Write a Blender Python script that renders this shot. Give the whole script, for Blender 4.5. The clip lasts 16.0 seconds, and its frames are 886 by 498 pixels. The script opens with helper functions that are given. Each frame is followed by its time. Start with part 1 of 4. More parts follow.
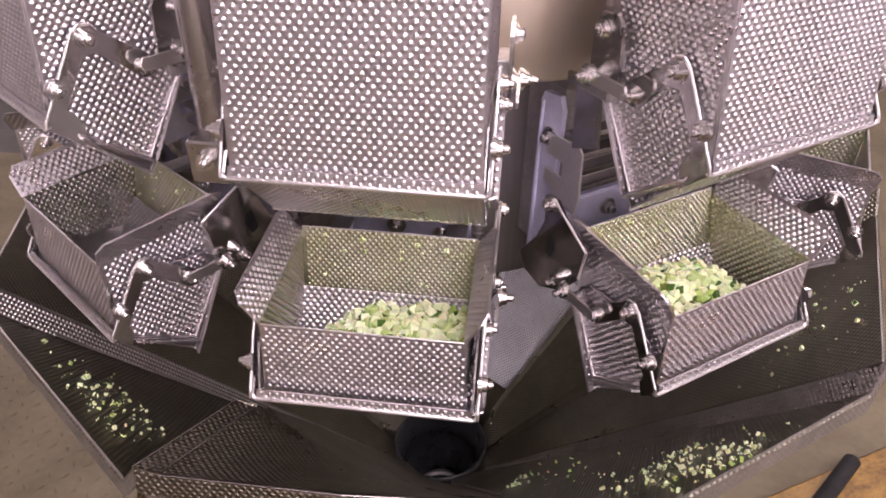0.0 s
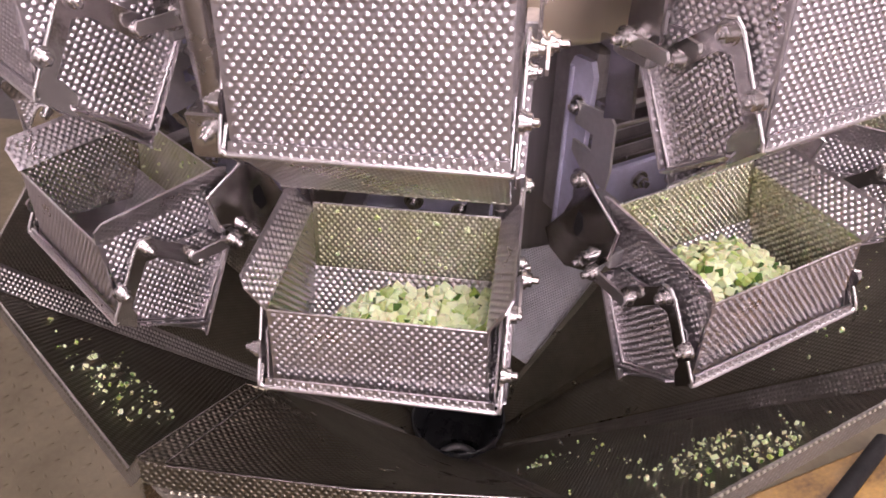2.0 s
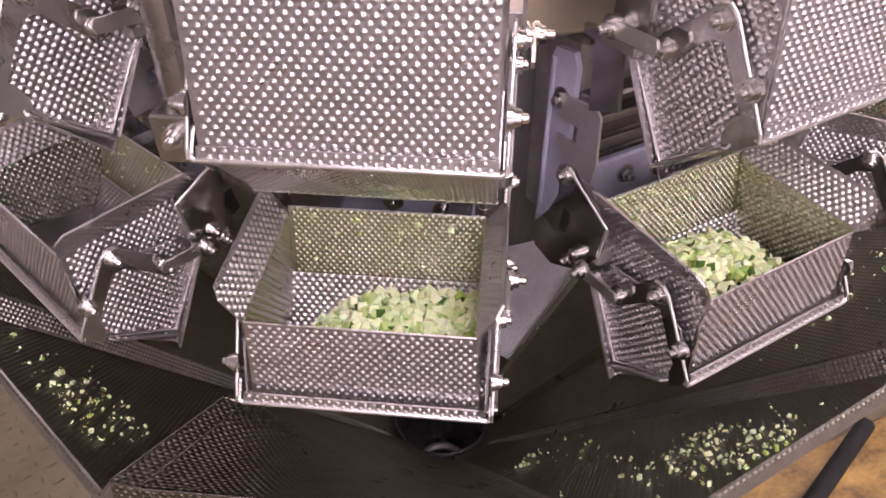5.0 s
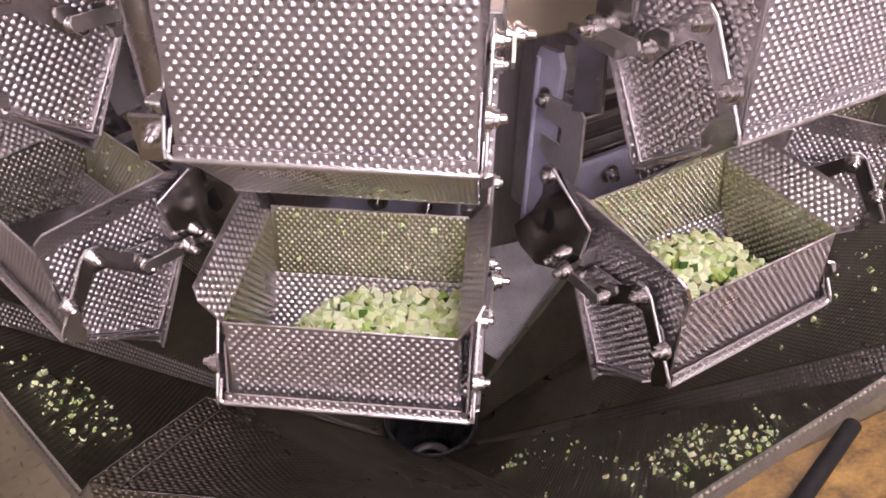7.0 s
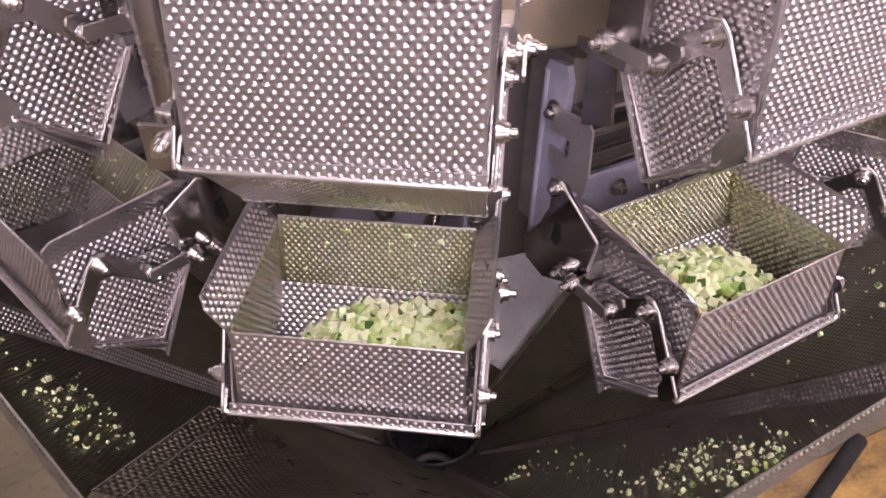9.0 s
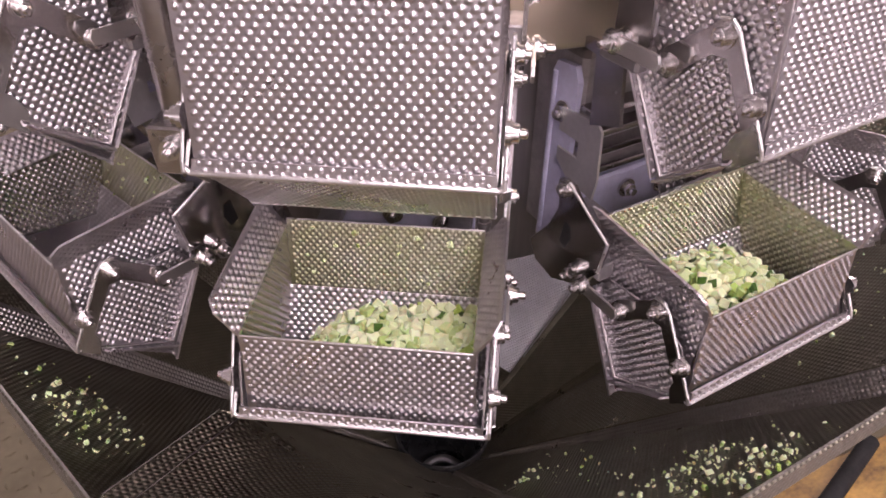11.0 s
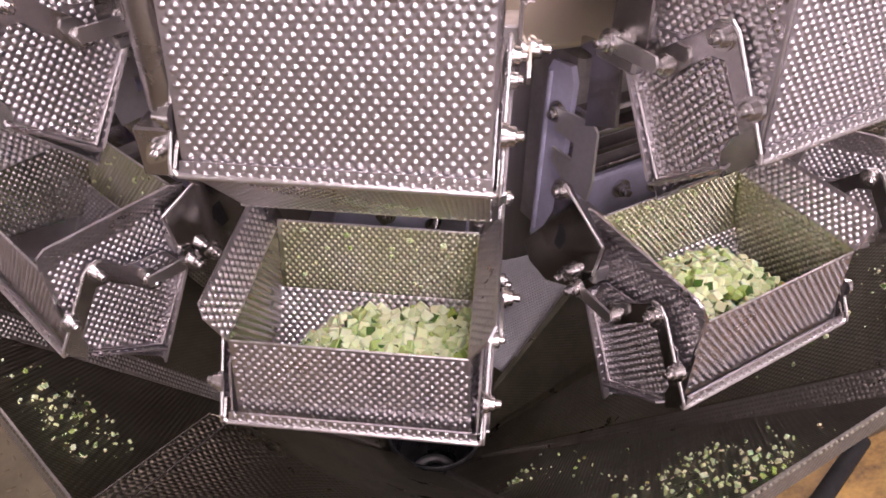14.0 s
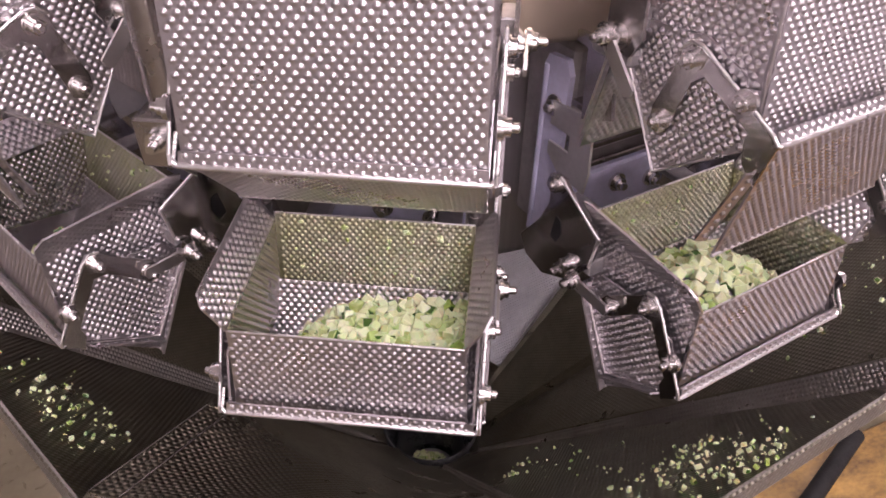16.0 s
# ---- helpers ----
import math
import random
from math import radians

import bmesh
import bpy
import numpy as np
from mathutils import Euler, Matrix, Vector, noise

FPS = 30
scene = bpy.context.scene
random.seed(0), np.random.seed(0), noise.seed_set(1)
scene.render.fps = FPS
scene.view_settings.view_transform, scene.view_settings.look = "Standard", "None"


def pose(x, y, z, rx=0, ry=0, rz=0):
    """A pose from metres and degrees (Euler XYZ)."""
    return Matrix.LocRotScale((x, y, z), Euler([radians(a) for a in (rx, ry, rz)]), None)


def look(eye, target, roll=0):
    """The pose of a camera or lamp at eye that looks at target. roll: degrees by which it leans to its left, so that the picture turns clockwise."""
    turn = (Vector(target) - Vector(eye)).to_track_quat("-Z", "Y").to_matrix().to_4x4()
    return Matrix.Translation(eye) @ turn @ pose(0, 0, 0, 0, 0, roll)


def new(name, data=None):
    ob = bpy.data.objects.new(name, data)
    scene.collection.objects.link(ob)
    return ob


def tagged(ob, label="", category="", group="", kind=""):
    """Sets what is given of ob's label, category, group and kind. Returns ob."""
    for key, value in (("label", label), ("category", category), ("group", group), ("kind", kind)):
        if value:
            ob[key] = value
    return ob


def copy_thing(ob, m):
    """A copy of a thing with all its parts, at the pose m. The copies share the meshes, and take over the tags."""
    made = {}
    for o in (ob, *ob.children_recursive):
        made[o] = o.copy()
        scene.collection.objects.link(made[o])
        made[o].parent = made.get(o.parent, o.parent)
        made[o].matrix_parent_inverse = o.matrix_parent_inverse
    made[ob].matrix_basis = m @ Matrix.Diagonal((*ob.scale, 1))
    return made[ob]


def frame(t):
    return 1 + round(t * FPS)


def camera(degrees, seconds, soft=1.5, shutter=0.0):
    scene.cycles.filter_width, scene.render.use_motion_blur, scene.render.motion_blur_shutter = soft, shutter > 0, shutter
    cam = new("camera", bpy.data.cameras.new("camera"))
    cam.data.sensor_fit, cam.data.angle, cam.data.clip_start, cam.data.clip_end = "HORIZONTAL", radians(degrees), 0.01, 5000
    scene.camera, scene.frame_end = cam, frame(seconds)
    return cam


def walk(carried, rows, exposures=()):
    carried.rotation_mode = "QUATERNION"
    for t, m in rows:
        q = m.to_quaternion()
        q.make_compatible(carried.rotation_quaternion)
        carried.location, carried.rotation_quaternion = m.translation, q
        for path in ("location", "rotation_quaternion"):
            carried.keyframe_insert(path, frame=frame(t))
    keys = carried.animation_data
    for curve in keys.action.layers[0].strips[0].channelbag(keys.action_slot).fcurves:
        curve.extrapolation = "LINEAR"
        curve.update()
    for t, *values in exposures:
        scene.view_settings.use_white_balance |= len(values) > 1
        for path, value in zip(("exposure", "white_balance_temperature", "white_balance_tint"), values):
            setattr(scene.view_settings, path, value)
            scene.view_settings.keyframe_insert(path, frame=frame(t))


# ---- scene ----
cam = camera(63.91, 16.0, soft=1.7, shutter=0.5)
# seconds, eye, target, lean
PATH = [
    (0.0, 0.0965, -0.8021, 1.1441, 0.0480, -0.3980, 0.8537, 0.72),
    (0.5, 0.0953, -0.7916, 1.1379, 0.0441, -0.3927, 0.8409, 0.34),
    (1.0, 0.0950, -0.7843, 1.1346, 0.0397, -0.3903, 0.8317, -0.07),
    (1.5, 0.0928, -0.7758, 1.1317, 0.0348, -0.3860, 0.8240, -0.05),
    (2.0, 0.0897, -0.7666, 1.1301, 0.0314, -0.3785, 0.8203, -0.18),
    (2.5, 0.0876, -0.7601, 1.1296, 0.0309, -0.3723, 0.8191, -0.44),
    (3.0, 0.0823, -0.7565, 1.1289, 0.0292, -0.3683, 0.8183, -0.67),
    (3.5, 0.0789, -0.7515, 1.1258, 0.0297, -0.3632, 0.8146, -0.89),
    (4.0, 0.0774, -0.7497, 1.1238, 0.0317, -0.3618, 0.8116, -0.77),
    (6.5, 0.0882, -0.7457, 1.1215, 0.0519, -0.3583, 0.8074, 0.30),
    (7.0, 0.0883, -0.7458, 1.1216, 0.0523, -0.3581, 0.8079, 0.32),
    (7.5, 0.0858, -0.7469, 1.1227, 0.0505, -0.3582, 0.8103, 0.25),
    (8.0, 0.0844, -0.7462, 1.1224, 0.0487, -0.3562, 0.8115, 0.46),
    (8.5, 0.0855, -0.7450, 1.1230, 0.0493, -0.3545, 0.8128, 0.62),
    (9.0, 0.0855, -0.7433, 1.1230, 0.0468, -0.3526, 0.8134, 0.75),
    (11.5, 0.0826, -0.7422, 1.1215, 0.0389, -0.3509, 0.8134, -0.07),
    (12.0, 0.0814, -0.7412, 1.1215, 0.0386, -0.3500, 0.8130, -0.08),
    (12.5, 0.0814, -0.7372, 1.1213, 0.0396, -0.3464, 0.8122, -0.17),
    (13.0, 0.0807, -0.7340, 1.1205, 0.0407, -0.3439, 0.8103, 0.18),
    (13.5, 0.0819, -0.7336, 1.1205, 0.0432, -0.3434, 0.8103, 0.57),
    (14.0, 0.0817, -0.7347, 1.1206, 0.0443, -0.3443, 0.8105, 0.58),
    (14.5, 0.0807, -0.7370, 1.1208, 0.0446, -0.3467, 0.8103, 0.48),
    (15.0, 0.0798, -0.7390, 1.1213, 0.0445, -0.3489, 0.8105, 0.43),
    (15.5, 0.0812, -0.7388, 1.1204, 0.0464, -0.3489, 0.8093, 0.73),
    (16.0, 0.0824, -0.7390, 1.1200, 0.0472, -0.3498, 0.8082, 0.88),
]
# the camera darkens its picture slightly on the way
EXPOSURE = ((0.0, -0.02), (2.5, -0.05), (6.5, -0.14), (16.0, -0.20))
walk(cam, [(t, look((ex, ey, ez), (tx, ty, tz), lean)) for t, ex, ey, ez, tx, ty, tz, lean in PATH], EXPOSURE)

# unseen, added lights: ceiling (glow, height, places), wall behind the camera (glow, height, places)
LAMP, LAMP_Z = 8.3, 2.75
LAMPS = ((0.4, -1.45), (1.9, -1.35), (3.0, -2.4), (0.9, -2.7), (-1.6, 1.4), (1.6, 1.4))
WALL_GLOW, WALL_Z = 6.4, 1.75
FILL_PANELS = (-2.6, 0.7, 2.5)

# ---- light ----
world = bpy.data.worlds.new("World")
scene.world = world
world.use_nodes = True
world.node_tree.nodes["Background"].inputs[0].default_value = (0.5, 0.46, 0.42, 1)
world.node_tree.nodes["Background"].inputs[1].default_value = 0.05


# ---- materials ----
def material(name, base, rough=0.4, metal=0.0, var=0.25, scale=30.0, bump=0.0, bump_scale=200.0, second=None, stretch=(1, 1, 1)):
    """A procedural material: two scales of noise vary colour and roughness, with a fine bump."""
    m = bpy.data.materials.new(name)
    m.use_nodes = True
    n, l = m.node_tree.nodes, m.node_tree.links
    b = n["Principled BSDF"]
    tc = n.new("ShaderNodeTexCoord")
    mp = n.new("ShaderNodeMapping")
    mp.inputs["Scale"].default_value = stretch
    l.new(tc.outputs["Object"], mp.inputs[0])
    big, fine = n.new("ShaderNodeTexNoise"), n.new("ShaderNodeTexNoise")
    big.inputs["Scale"].default_value, fine.inputs["Scale"].default_value = scale, scale * 9
    big.inputs["Detail"].default_value = fine.inputs["Detail"].default_value = 4
    l.new(mp.outputs[0], big.inputs["Vector"])
    l.new(mp.outputs[0], fine.inputs["Vector"])
    add = n.new("ShaderNodeMath")
    add.operation = "MULTIPLY_ADD"
    add.inputs[1].default_value = 0.4
    l.new(fine.outputs["Fac"], add.inputs[0])
    l.new(big.outputs["Fac"], add.inputs[2])
    ramp = n.new("ShaderNodeValToRGB")
    ramp.color_ramp.elements[0].position, ramp.color_ramp.elements[1].position = 0.45, 0.95
    dark = second or [c * (1 - var) for c in base]
    ramp.color_ramp.elements[0].color, ramp.color_ramp.elements[1].color = (*dark, 1), (*base, 1)
    l.new(add.outputs[0], ramp.inputs[0])
    l.new(ramp.outputs[0], b.inputs["Base Color"])
    rr = n.new("ShaderNodeMapRange")
    rr.inputs[1].default_value, rr.inputs[2].default_value = 0.4, 1.0
    rr.inputs[3].default_value, rr.inputs[4].default_value = rough * 1.25, rough * 0.8
    l.new(add.outputs[0], rr.inputs[0])
    l.new(rr.outputs[0], b.inputs["Roughness"])
    b.inputs["Metallic"].default_value = metal
    if bump:
        bn, bp = n.new("ShaderNodeTexNoise"), n.new("ShaderNodeBump")
        bn.inputs["Scale"].default_value = bump_scale
        l.new(mp.outputs[0], bn.inputs["Vector"])
        l.new(bn.outputs["Fac"], bp.inputs["Height"])
        bp.inputs["Strength"].default_value, bp.inputs["Distance"].default_value = bump, 0.001
        l.new(bp.outputs[0], b.inputs["Normal"])
    return m


def lattice_bump(m, pitch, height, dome):
    """Adds an embossed staggered lattice of domes to a material, on the UV map in metres."""
    n, l = m.node_tree.nodes, m.node_tree.links
    b = n["Principled BSDF"]
    uv = n.new("ShaderNodeUVMap")
    best = None
    for shift in (0.0, 0.5):
        mp = n.new("ShaderNodeMapping")
        mp.inputs["Scale"].default_value = (1 / pitch, 1 / (pitch * 1.2), 1)
        mp.inputs["Location"].default_value = (shift, shift, 0)
        l.new(uv.outputs[0], mp.inputs[0])
        fr = n.new("ShaderNodeVectorMath")
        fr.operation = "FRACTION"
        l.new(mp.outputs[0], fr.inputs[0])
        sub = n.new("ShaderNodeVectorMath")
        sub.operation = "SUBTRACT"
        sub.inputs[1].default_value = (0.5, 0.5, 0)
        l.new(fr.outputs[0], sub.inputs[0])
        mul = n.new("ShaderNodeVectorMath")
        mul.operation = "MULTIPLY"
        mul.inputs[1].default_value = (1, 1.2, 0)
        l.new(sub.outputs[0], mul.inputs[0])
        ln = n.new("ShaderNodeVectorMath")
        ln.operation = "LENGTH"
        l.new(mul.outputs[0], ln.inputs[0])
        if best is None:
            best = ln.outputs["Value"]
        else:
            mn = n.new("ShaderNodeMath")
            mn.operation = "MINIMUM"
            l.new(best, mn.inputs[0])
            l.new(ln.outputs["Value"], mn.inputs[1])
            best = mn.outputs[0]
    mr = n.new("ShaderNodeMapRange")
    mr.interpolation_type = "SMOOTHSTEP"
    mr.inputs[1].default_value, mr.inputs[2].default_value = dome, 0.0
    l.new(best, mr.inputs[0])
    bp = n.new("ShaderNodeBump")
    bp.inputs["Strength"].default_value, bp.inputs["Distance"].default_value = 1.0, height
    l.new(mr.outputs[0], bp.inputs["Height"])
    l.new(bp.outputs[0], b.inputs["Normal"])
    return m


STEEL = material("embossed_steel", (0.74, 0.70, 0.72), 0.30, 1.0, 0.26, 20, 0.06, 900)
SHEET = material("smooth_steel_sheet", (0.54, 0.51, 0.50), 0.24, 1.0, 0.25, 18, 0.05, 700)
# edge steel with the highlights along rounded edges painted into a lighter base
EDGE = material("highlit_steel_edge", (0.90, 0.87, 0.86), 0.30, 1.0, 0.12, 60)
MIRROR = material("polished_bracket_steel", (0.78, 0.75, 0.74), 0.13, 1.0, 0.3, 40, 0.04, 500)
BOLT = material("bolt_steel", (0.86, 0.83, 0.82), 0.20, 1.0, 0.3, 120)
PLAIN = material("grey_steel_plate", (0.68, 0.65, 0.64), 0.38, 0.7, 0.25, 22, 0.1, 300)
JUICE = material("juice_smeared_steel", (0.66, 0.625, 0.60), 0.33, 1.0, 0.3, 11, 0.08, 600, second=(0.47, 0.47, 0.285))
DRUMM = material("brushed_drum_steel", (0.88, 0.77, 0.64), 0.32, 0.95, 0.18, 6, 0.15, 60, stretch=(1, 1, 0.03))
DARKM = material("dull_column_steel", (0.74, 0.69, 0.68), 0.32, 0.9, 0.45, 16, 0.1, 300, stretch=(1, 1, 0.08))
CASTM = material("blue_grey_painted_plate", (0.74, 0.72, 0.93), 0.35, 0.0, 0.3, 20, 0.1, 250)
GREYM = material("grey_actuator_casting", (0.52, 0.49, 0.49), 0.42, 0.6, 0.4, 25, 0.15, 200)
# chute steel painted darker than the hoppers' steel, for its shade and dim reflections
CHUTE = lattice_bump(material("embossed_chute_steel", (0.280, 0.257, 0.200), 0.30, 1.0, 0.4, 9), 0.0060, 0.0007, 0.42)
# ridge sides painted lighter than the chute floors, as faces that catch light
RIDGEM = material("lit_ridge_steel", (0.46, 0.43, 0.41), 0.30, 1.0, 0.35, 14)
# light caught by the rear chute, painted in as a near-white base
LITM = material("lit_chute_steel", (0.90, 0.89, 0.94), 0.31, 1.0, 0.25, 12)
# the tray has the chutes' shade-darkened base and a deeper emboss
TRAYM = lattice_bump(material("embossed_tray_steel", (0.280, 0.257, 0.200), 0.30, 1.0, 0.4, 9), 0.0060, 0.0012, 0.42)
RIMM = lattice_bump(material("worn_rim_steel", (0.36, 0.335, 0.295), 0.42, 0.7, 0.35, 12), 0.0060, 0.0005, 0.42)
BARM = material("matt_black_bar", (0.012, 0.011, 0.011), 0.75, 0.0, 0.4, 30, 0.2, 150)
BLACKM = material("black_rubber", (0.040, 0.040, 0.043), 0.28, 0.0, 0.4, 30, 0.2, 150)
FLESH = material("cucumber_flesh", (0.93, 0.97, 0.70), 0.28, 0.0, 0.3, 160, 0.25, 500, second=(0.83, 0.91, 0.51))
n_, l_ = FLESH.node_tree.nodes, FLESH.node_tree.links
geo_, mix_ = n_.new("ShaderNodeNewGeometry"), n_.new("ShaderNodeMix")
mix_.data_type, mix_.blend_type = "RGBA", "MULTIPLY"
tone_ = n_.new("ShaderNodeValToRGB")
tone_.color_ramp.elements[1].position = 0.34
tone_.color_ramp.elements[0].color, tone_.color_ramp.elements[1].color = (0.48, 0.62, 0.22, 1), (1.0, 1.0, 1.0, 1)
obj_, sum_, frac_ = n_.new("ShaderNodeObjectInfo"), n_.new("ShaderNodeMath"), n_.new("ShaderNodeMath")
sum_.operation, frac_.operation = "ADD", "FRACT"
l_.new(geo_.outputs["Random Per Island"], sum_.inputs[0])
l_.new(obj_.outputs["Random"], sum_.inputs[1])
l_.new(sum_.outputs[0], frac_.inputs[0])
l_.new(frac_.outputs[0], tone_.inputs[0])
mix_.inputs["Factor"].default_value = 1.0
l_.new(n_["Color Ramp"].outputs[0], mix_.inputs["A"])
l_.new(tone_.outputs[0], mix_.inputs["B"])
l_.new(mix_.outputs["Result"], n_["Principled BSDF"].inputs["Base Color"])
n_["Principled BSDF"].inputs["Subsurface Weight"].default_value = 0.12
n_["Principled BSDF"].inputs["Subsurface Scale"].default_value = 0.003
SKIN = material("cucumber_skin", (0.085, 0.19, 0.03), 0.3, 0.0, 0.4, 140, 0.2, 500)
PLATEM = material("dusty_tread_plate", (0.205, 0.168, 0.100), 0.55, 0.1, 0.35, 9, 0.3, 200)
BOARDM = material("stained_yellow_board", (0.48, 0.27, 0.048), 0.45, 0.0, 0.45, 20, 0.4, 60, second=(0.06, 0.028, 0.012), stretch=(0.6, 1, 1))
FLOORM = material("grey_concrete", (0.14, 0.13, 0.12), 0.7, 0.0, 0.3, 3, 0.3, 80)
WALLM = material("pale_wall_panel", (0.82, 0.78, 0.78), 0.5, 0.0, 0.15, 2, 0.1, 40)
TAPE = material("amber_cable_tie", (0.55, 0.33, 0.05), 0.4, 0.0, 0.3, 60)


def glowing(name, colour, strength):
    m = bpy.data.materials.new(name)
    m.use_nodes = True
    b = m.node_tree.nodes["Principled BSDF"]
    b.inputs["Emission Color"].default_value = (*colour, 1)
    b.inputs["Emission Strength"].default_value = strength
    return m


PANEL = glowing("fill_panel_diffuser", (1.0, 0.85, 0.935), WALL_GLOW)
TUBE = glowing("fluorescent_diffuser", (1.0, 0.85, 0.935), LAMP)


# ---- mesh tools ----
def inside(p, poly):
    c = False
    for (x0, y0), (x1, y1) in zip(poly, poly[1:] + poly[:1]):
        if (y0 > p[1]) != (y1 > p[1]) and p[0] < (x1 - x0) * (p[1] - y0) / (y1 - y0) + x0:
            c = not c
    return c


def gap(p, poly):
    best = 9.0
    for (x0, y0), (x1, y1) in zip(poly, poly[1:] + poly[:1]):
        dx, dy = x1 - x0, y1 - y0
        k = max(0, min(1, ((p[0] - x0) * dx + (p[1] - y0) * dy) / (dx * dx + dy * dy)))
        best = min(best, math.hypot(p[0] - x0 - k * dx, p[1] - y0 - k * dy))
    return best


DETAIL = [True]


class Solid:
    def __init__(self):
        self.v, self.f, self.s, self.uv, self.mi = [], [], [], [], []

    def add(self, verts, faces, smooth=False, uv=None, mi=0):
        k = len(self.v)
        self.v += [tuple(p) for p in verts]
        self.uv += uv or [(p[0], p[2]) for p in verts]
        self.f += [tuple(k + i for i in f) for f in faces]
        self.s += [smooth] * len(faces)
        self.mi += [mi] * len(faces)
        return self

    def slab(self, poly, o, x, y, thick=0.0015, domes=0, pitch=0.0058, rad=0.0025, high=0.00125, inner=0.5, back=0):
        """A sheet with the outline poly in the plane o + a x + b y, its outer face there; domes: 1 outer, 2 inner, 3 both faces; back: the material slot of the inner face."""
        o, x, y = Vector(o), Vector(x).normalized(), Vector(y).normalized()
        n = x.cross(y)
        m = len(poly)
        top = [o + x * a + y * b for a, b in poly]
        self.add(top + [p - n * thick for p in top],
                 [tuple(range(m)), tuple(range(2 * m - 1, m - 1, -1))] + [(i, m + i, m + (i + 1) % m, (i + 1) % m) for i in range(m)],
                 uv=list(poly) * 2)
        self.mi[-m - 1] = back
        if not domes or not DETAIL[0]:
            return self
        xs, ys = [p[0] for p in poly], [p[1] for p in poly]
        row, k = pitch * 0.60, 0
        b = min(ys) + row * 0.5
        while b < max(ys):
            a = min(xs) + pitch * (0.25 + 0.5 * (k % 2))
            while a < max(xs):
                if inside((a, b), list(poly)) and gap((a, b), list(poly)) > rad * 0.62:
                    for side, lift in ((1, 0.0), (2, -thick)):
                        if domes & side:
                            w = n if side == 1 else -n
                            c = o + x * a + y * b + n * lift
                            ring, hi = [], high if side == 1 else high * inner
                            for rr, hh in ((1.0, -0.0001), (0.68, hi * 0.30), (0.34, hi * 0.80)):
                                ring += [c + (x * math.cos(t) + y * math.sin(t)) * rad * rr + w * hh for t in (i * math.tau / 8 for i in range(8))]
                            ring.append(c + w * hi)
                            fs = [(q + i, q + (i + 1) % 8, q + 8 + (i + 1) % 8, q + 8 + i) for q in (0, 8) for i in range(8)] + [(16 + i, 16 + (i + 1) % 8, 24) for i in range(8)]
                            if side == 2:
                                fs = [f[::-1] for f in fs]
                            self.add(ring, fs, True, mi=0 if side == 1 else back)
                a += pitch
            b += row
            k += 1
        return self

    def box(self, x0, x1, y0, y1, z0, z1, c=0.0):
        """A box with its vertical and top edges chamfered by c."""
        c = min(c, (x1 - x0) / 3, (y1 - y0) / 3, (z1 - z0) / 3)
        rings = []
        for z, k in ((z0, c), (z0 + c, 0), (z1 - c, 0), (z1, c)) if c else ((z0, 0), (z1, 0)):
            a0, a1, b0, b1 = x0 + k, x1 - k, y0 + k, y1 - k
            rings.append([(a0 + c, b0, z), (a1 - c, b0, z), (a1, b0 + c, z), (a1, b1 - c, z), (a1 - c, b1, z), (a0 + c, b1, z), (a0, b1 - c, z), (a0, b0 + c, z)]
                         if c else [(a0, b0, z), (a1, b0, z), (a1, b1, z), (a0, b1, z)])
        return self.loft(rings, False)

    def loft(self, rings, smooth=True, cap=True):
        m = len(rings[0])
        v = [p for r in rings for p in r]
        f = [(j * m + i, j * m + (i + 1) % m, (j + 1) * m + (i + 1) % m, (j + 1) * m + i) for j in range(len(rings) - 1) for i in range(m)]
        self.add(v, f, smooth)
        if cap:
            self.add(rings[0], [tuple(range(m - 1, -1, -1))])
            self.add(rings[-1], [tuple(range(m))])
        return self

    def rod(self, p, q, r, seg=12, r2=None, cap=True):
        p, q = Vector(p), Vector(q)
        d = (q - p).normalized()
        a = d.orthogonal().normalized()
        b = d.cross(a)
        return self.loft([[e + (a * math.cos(t) + b * math.sin(t)) * rr for t in (i * math.tau / seg for i in range(seg))]
                          for e, rr in ((p, r), (q, r if r2 is None else r2))], True, cap)

    def turn(self, profile, seg=48, a0=0.0, a1=360.0):
        """A surface turned about the z axis from (r, z) pairs."""
        full = a1 - a0 >= 360
        k = seg if full else seg + 1
        v = [(r * math.sin(radians(a0 + (a1 - a0) * i / seg)), -r * math.cos(radians(a0 + (a1 - a0) * i / seg)), z) for r, z in profile for i in range(k)]
        f = [(j * k + i, j * k + (i + 1) % k, (j + 1) * k + (i + 1) % k, (j + 1) * k + i) for j in range(len(profile) - 1) for i in range(k if full else k - 1)]
        return self.add(v, f, True)

    def mesh(self, name, mats, origin=(0, 0, 0)):
        me = bpy.data.meshes.new(name)
        o = Vector(origin)
        me.from_pydata([tuple(Vector(p) - o) for p in self.v], [], self.f)
        me.polygons.foreach_set("use_smooth", self.s)
        me.polygons.foreach_set("material_index", self.mi)
        uv = me.uv_layers.new(name="UVMap")
        idx = np.empty(len(me.loops), dtype=np.int32)
        me.loops.foreach_get("vertex_index", idx)
        uv.data.foreach_set("uv", np.array(self.uv, dtype=np.float32)[idx].ravel())
        for m in mats if isinstance(mats, (list, tuple)) else [mats]:
            me.materials.append(m)
        me.update()
        return me


BASE = {}


def thing(name, origin, label, category, group="", kind=""):
    e = new(name)
    e.empty_display_size = 0.02
    e.location = origin
    BASE[e] = Vector(origin)
    return tagged(e, label, category, group, kind)


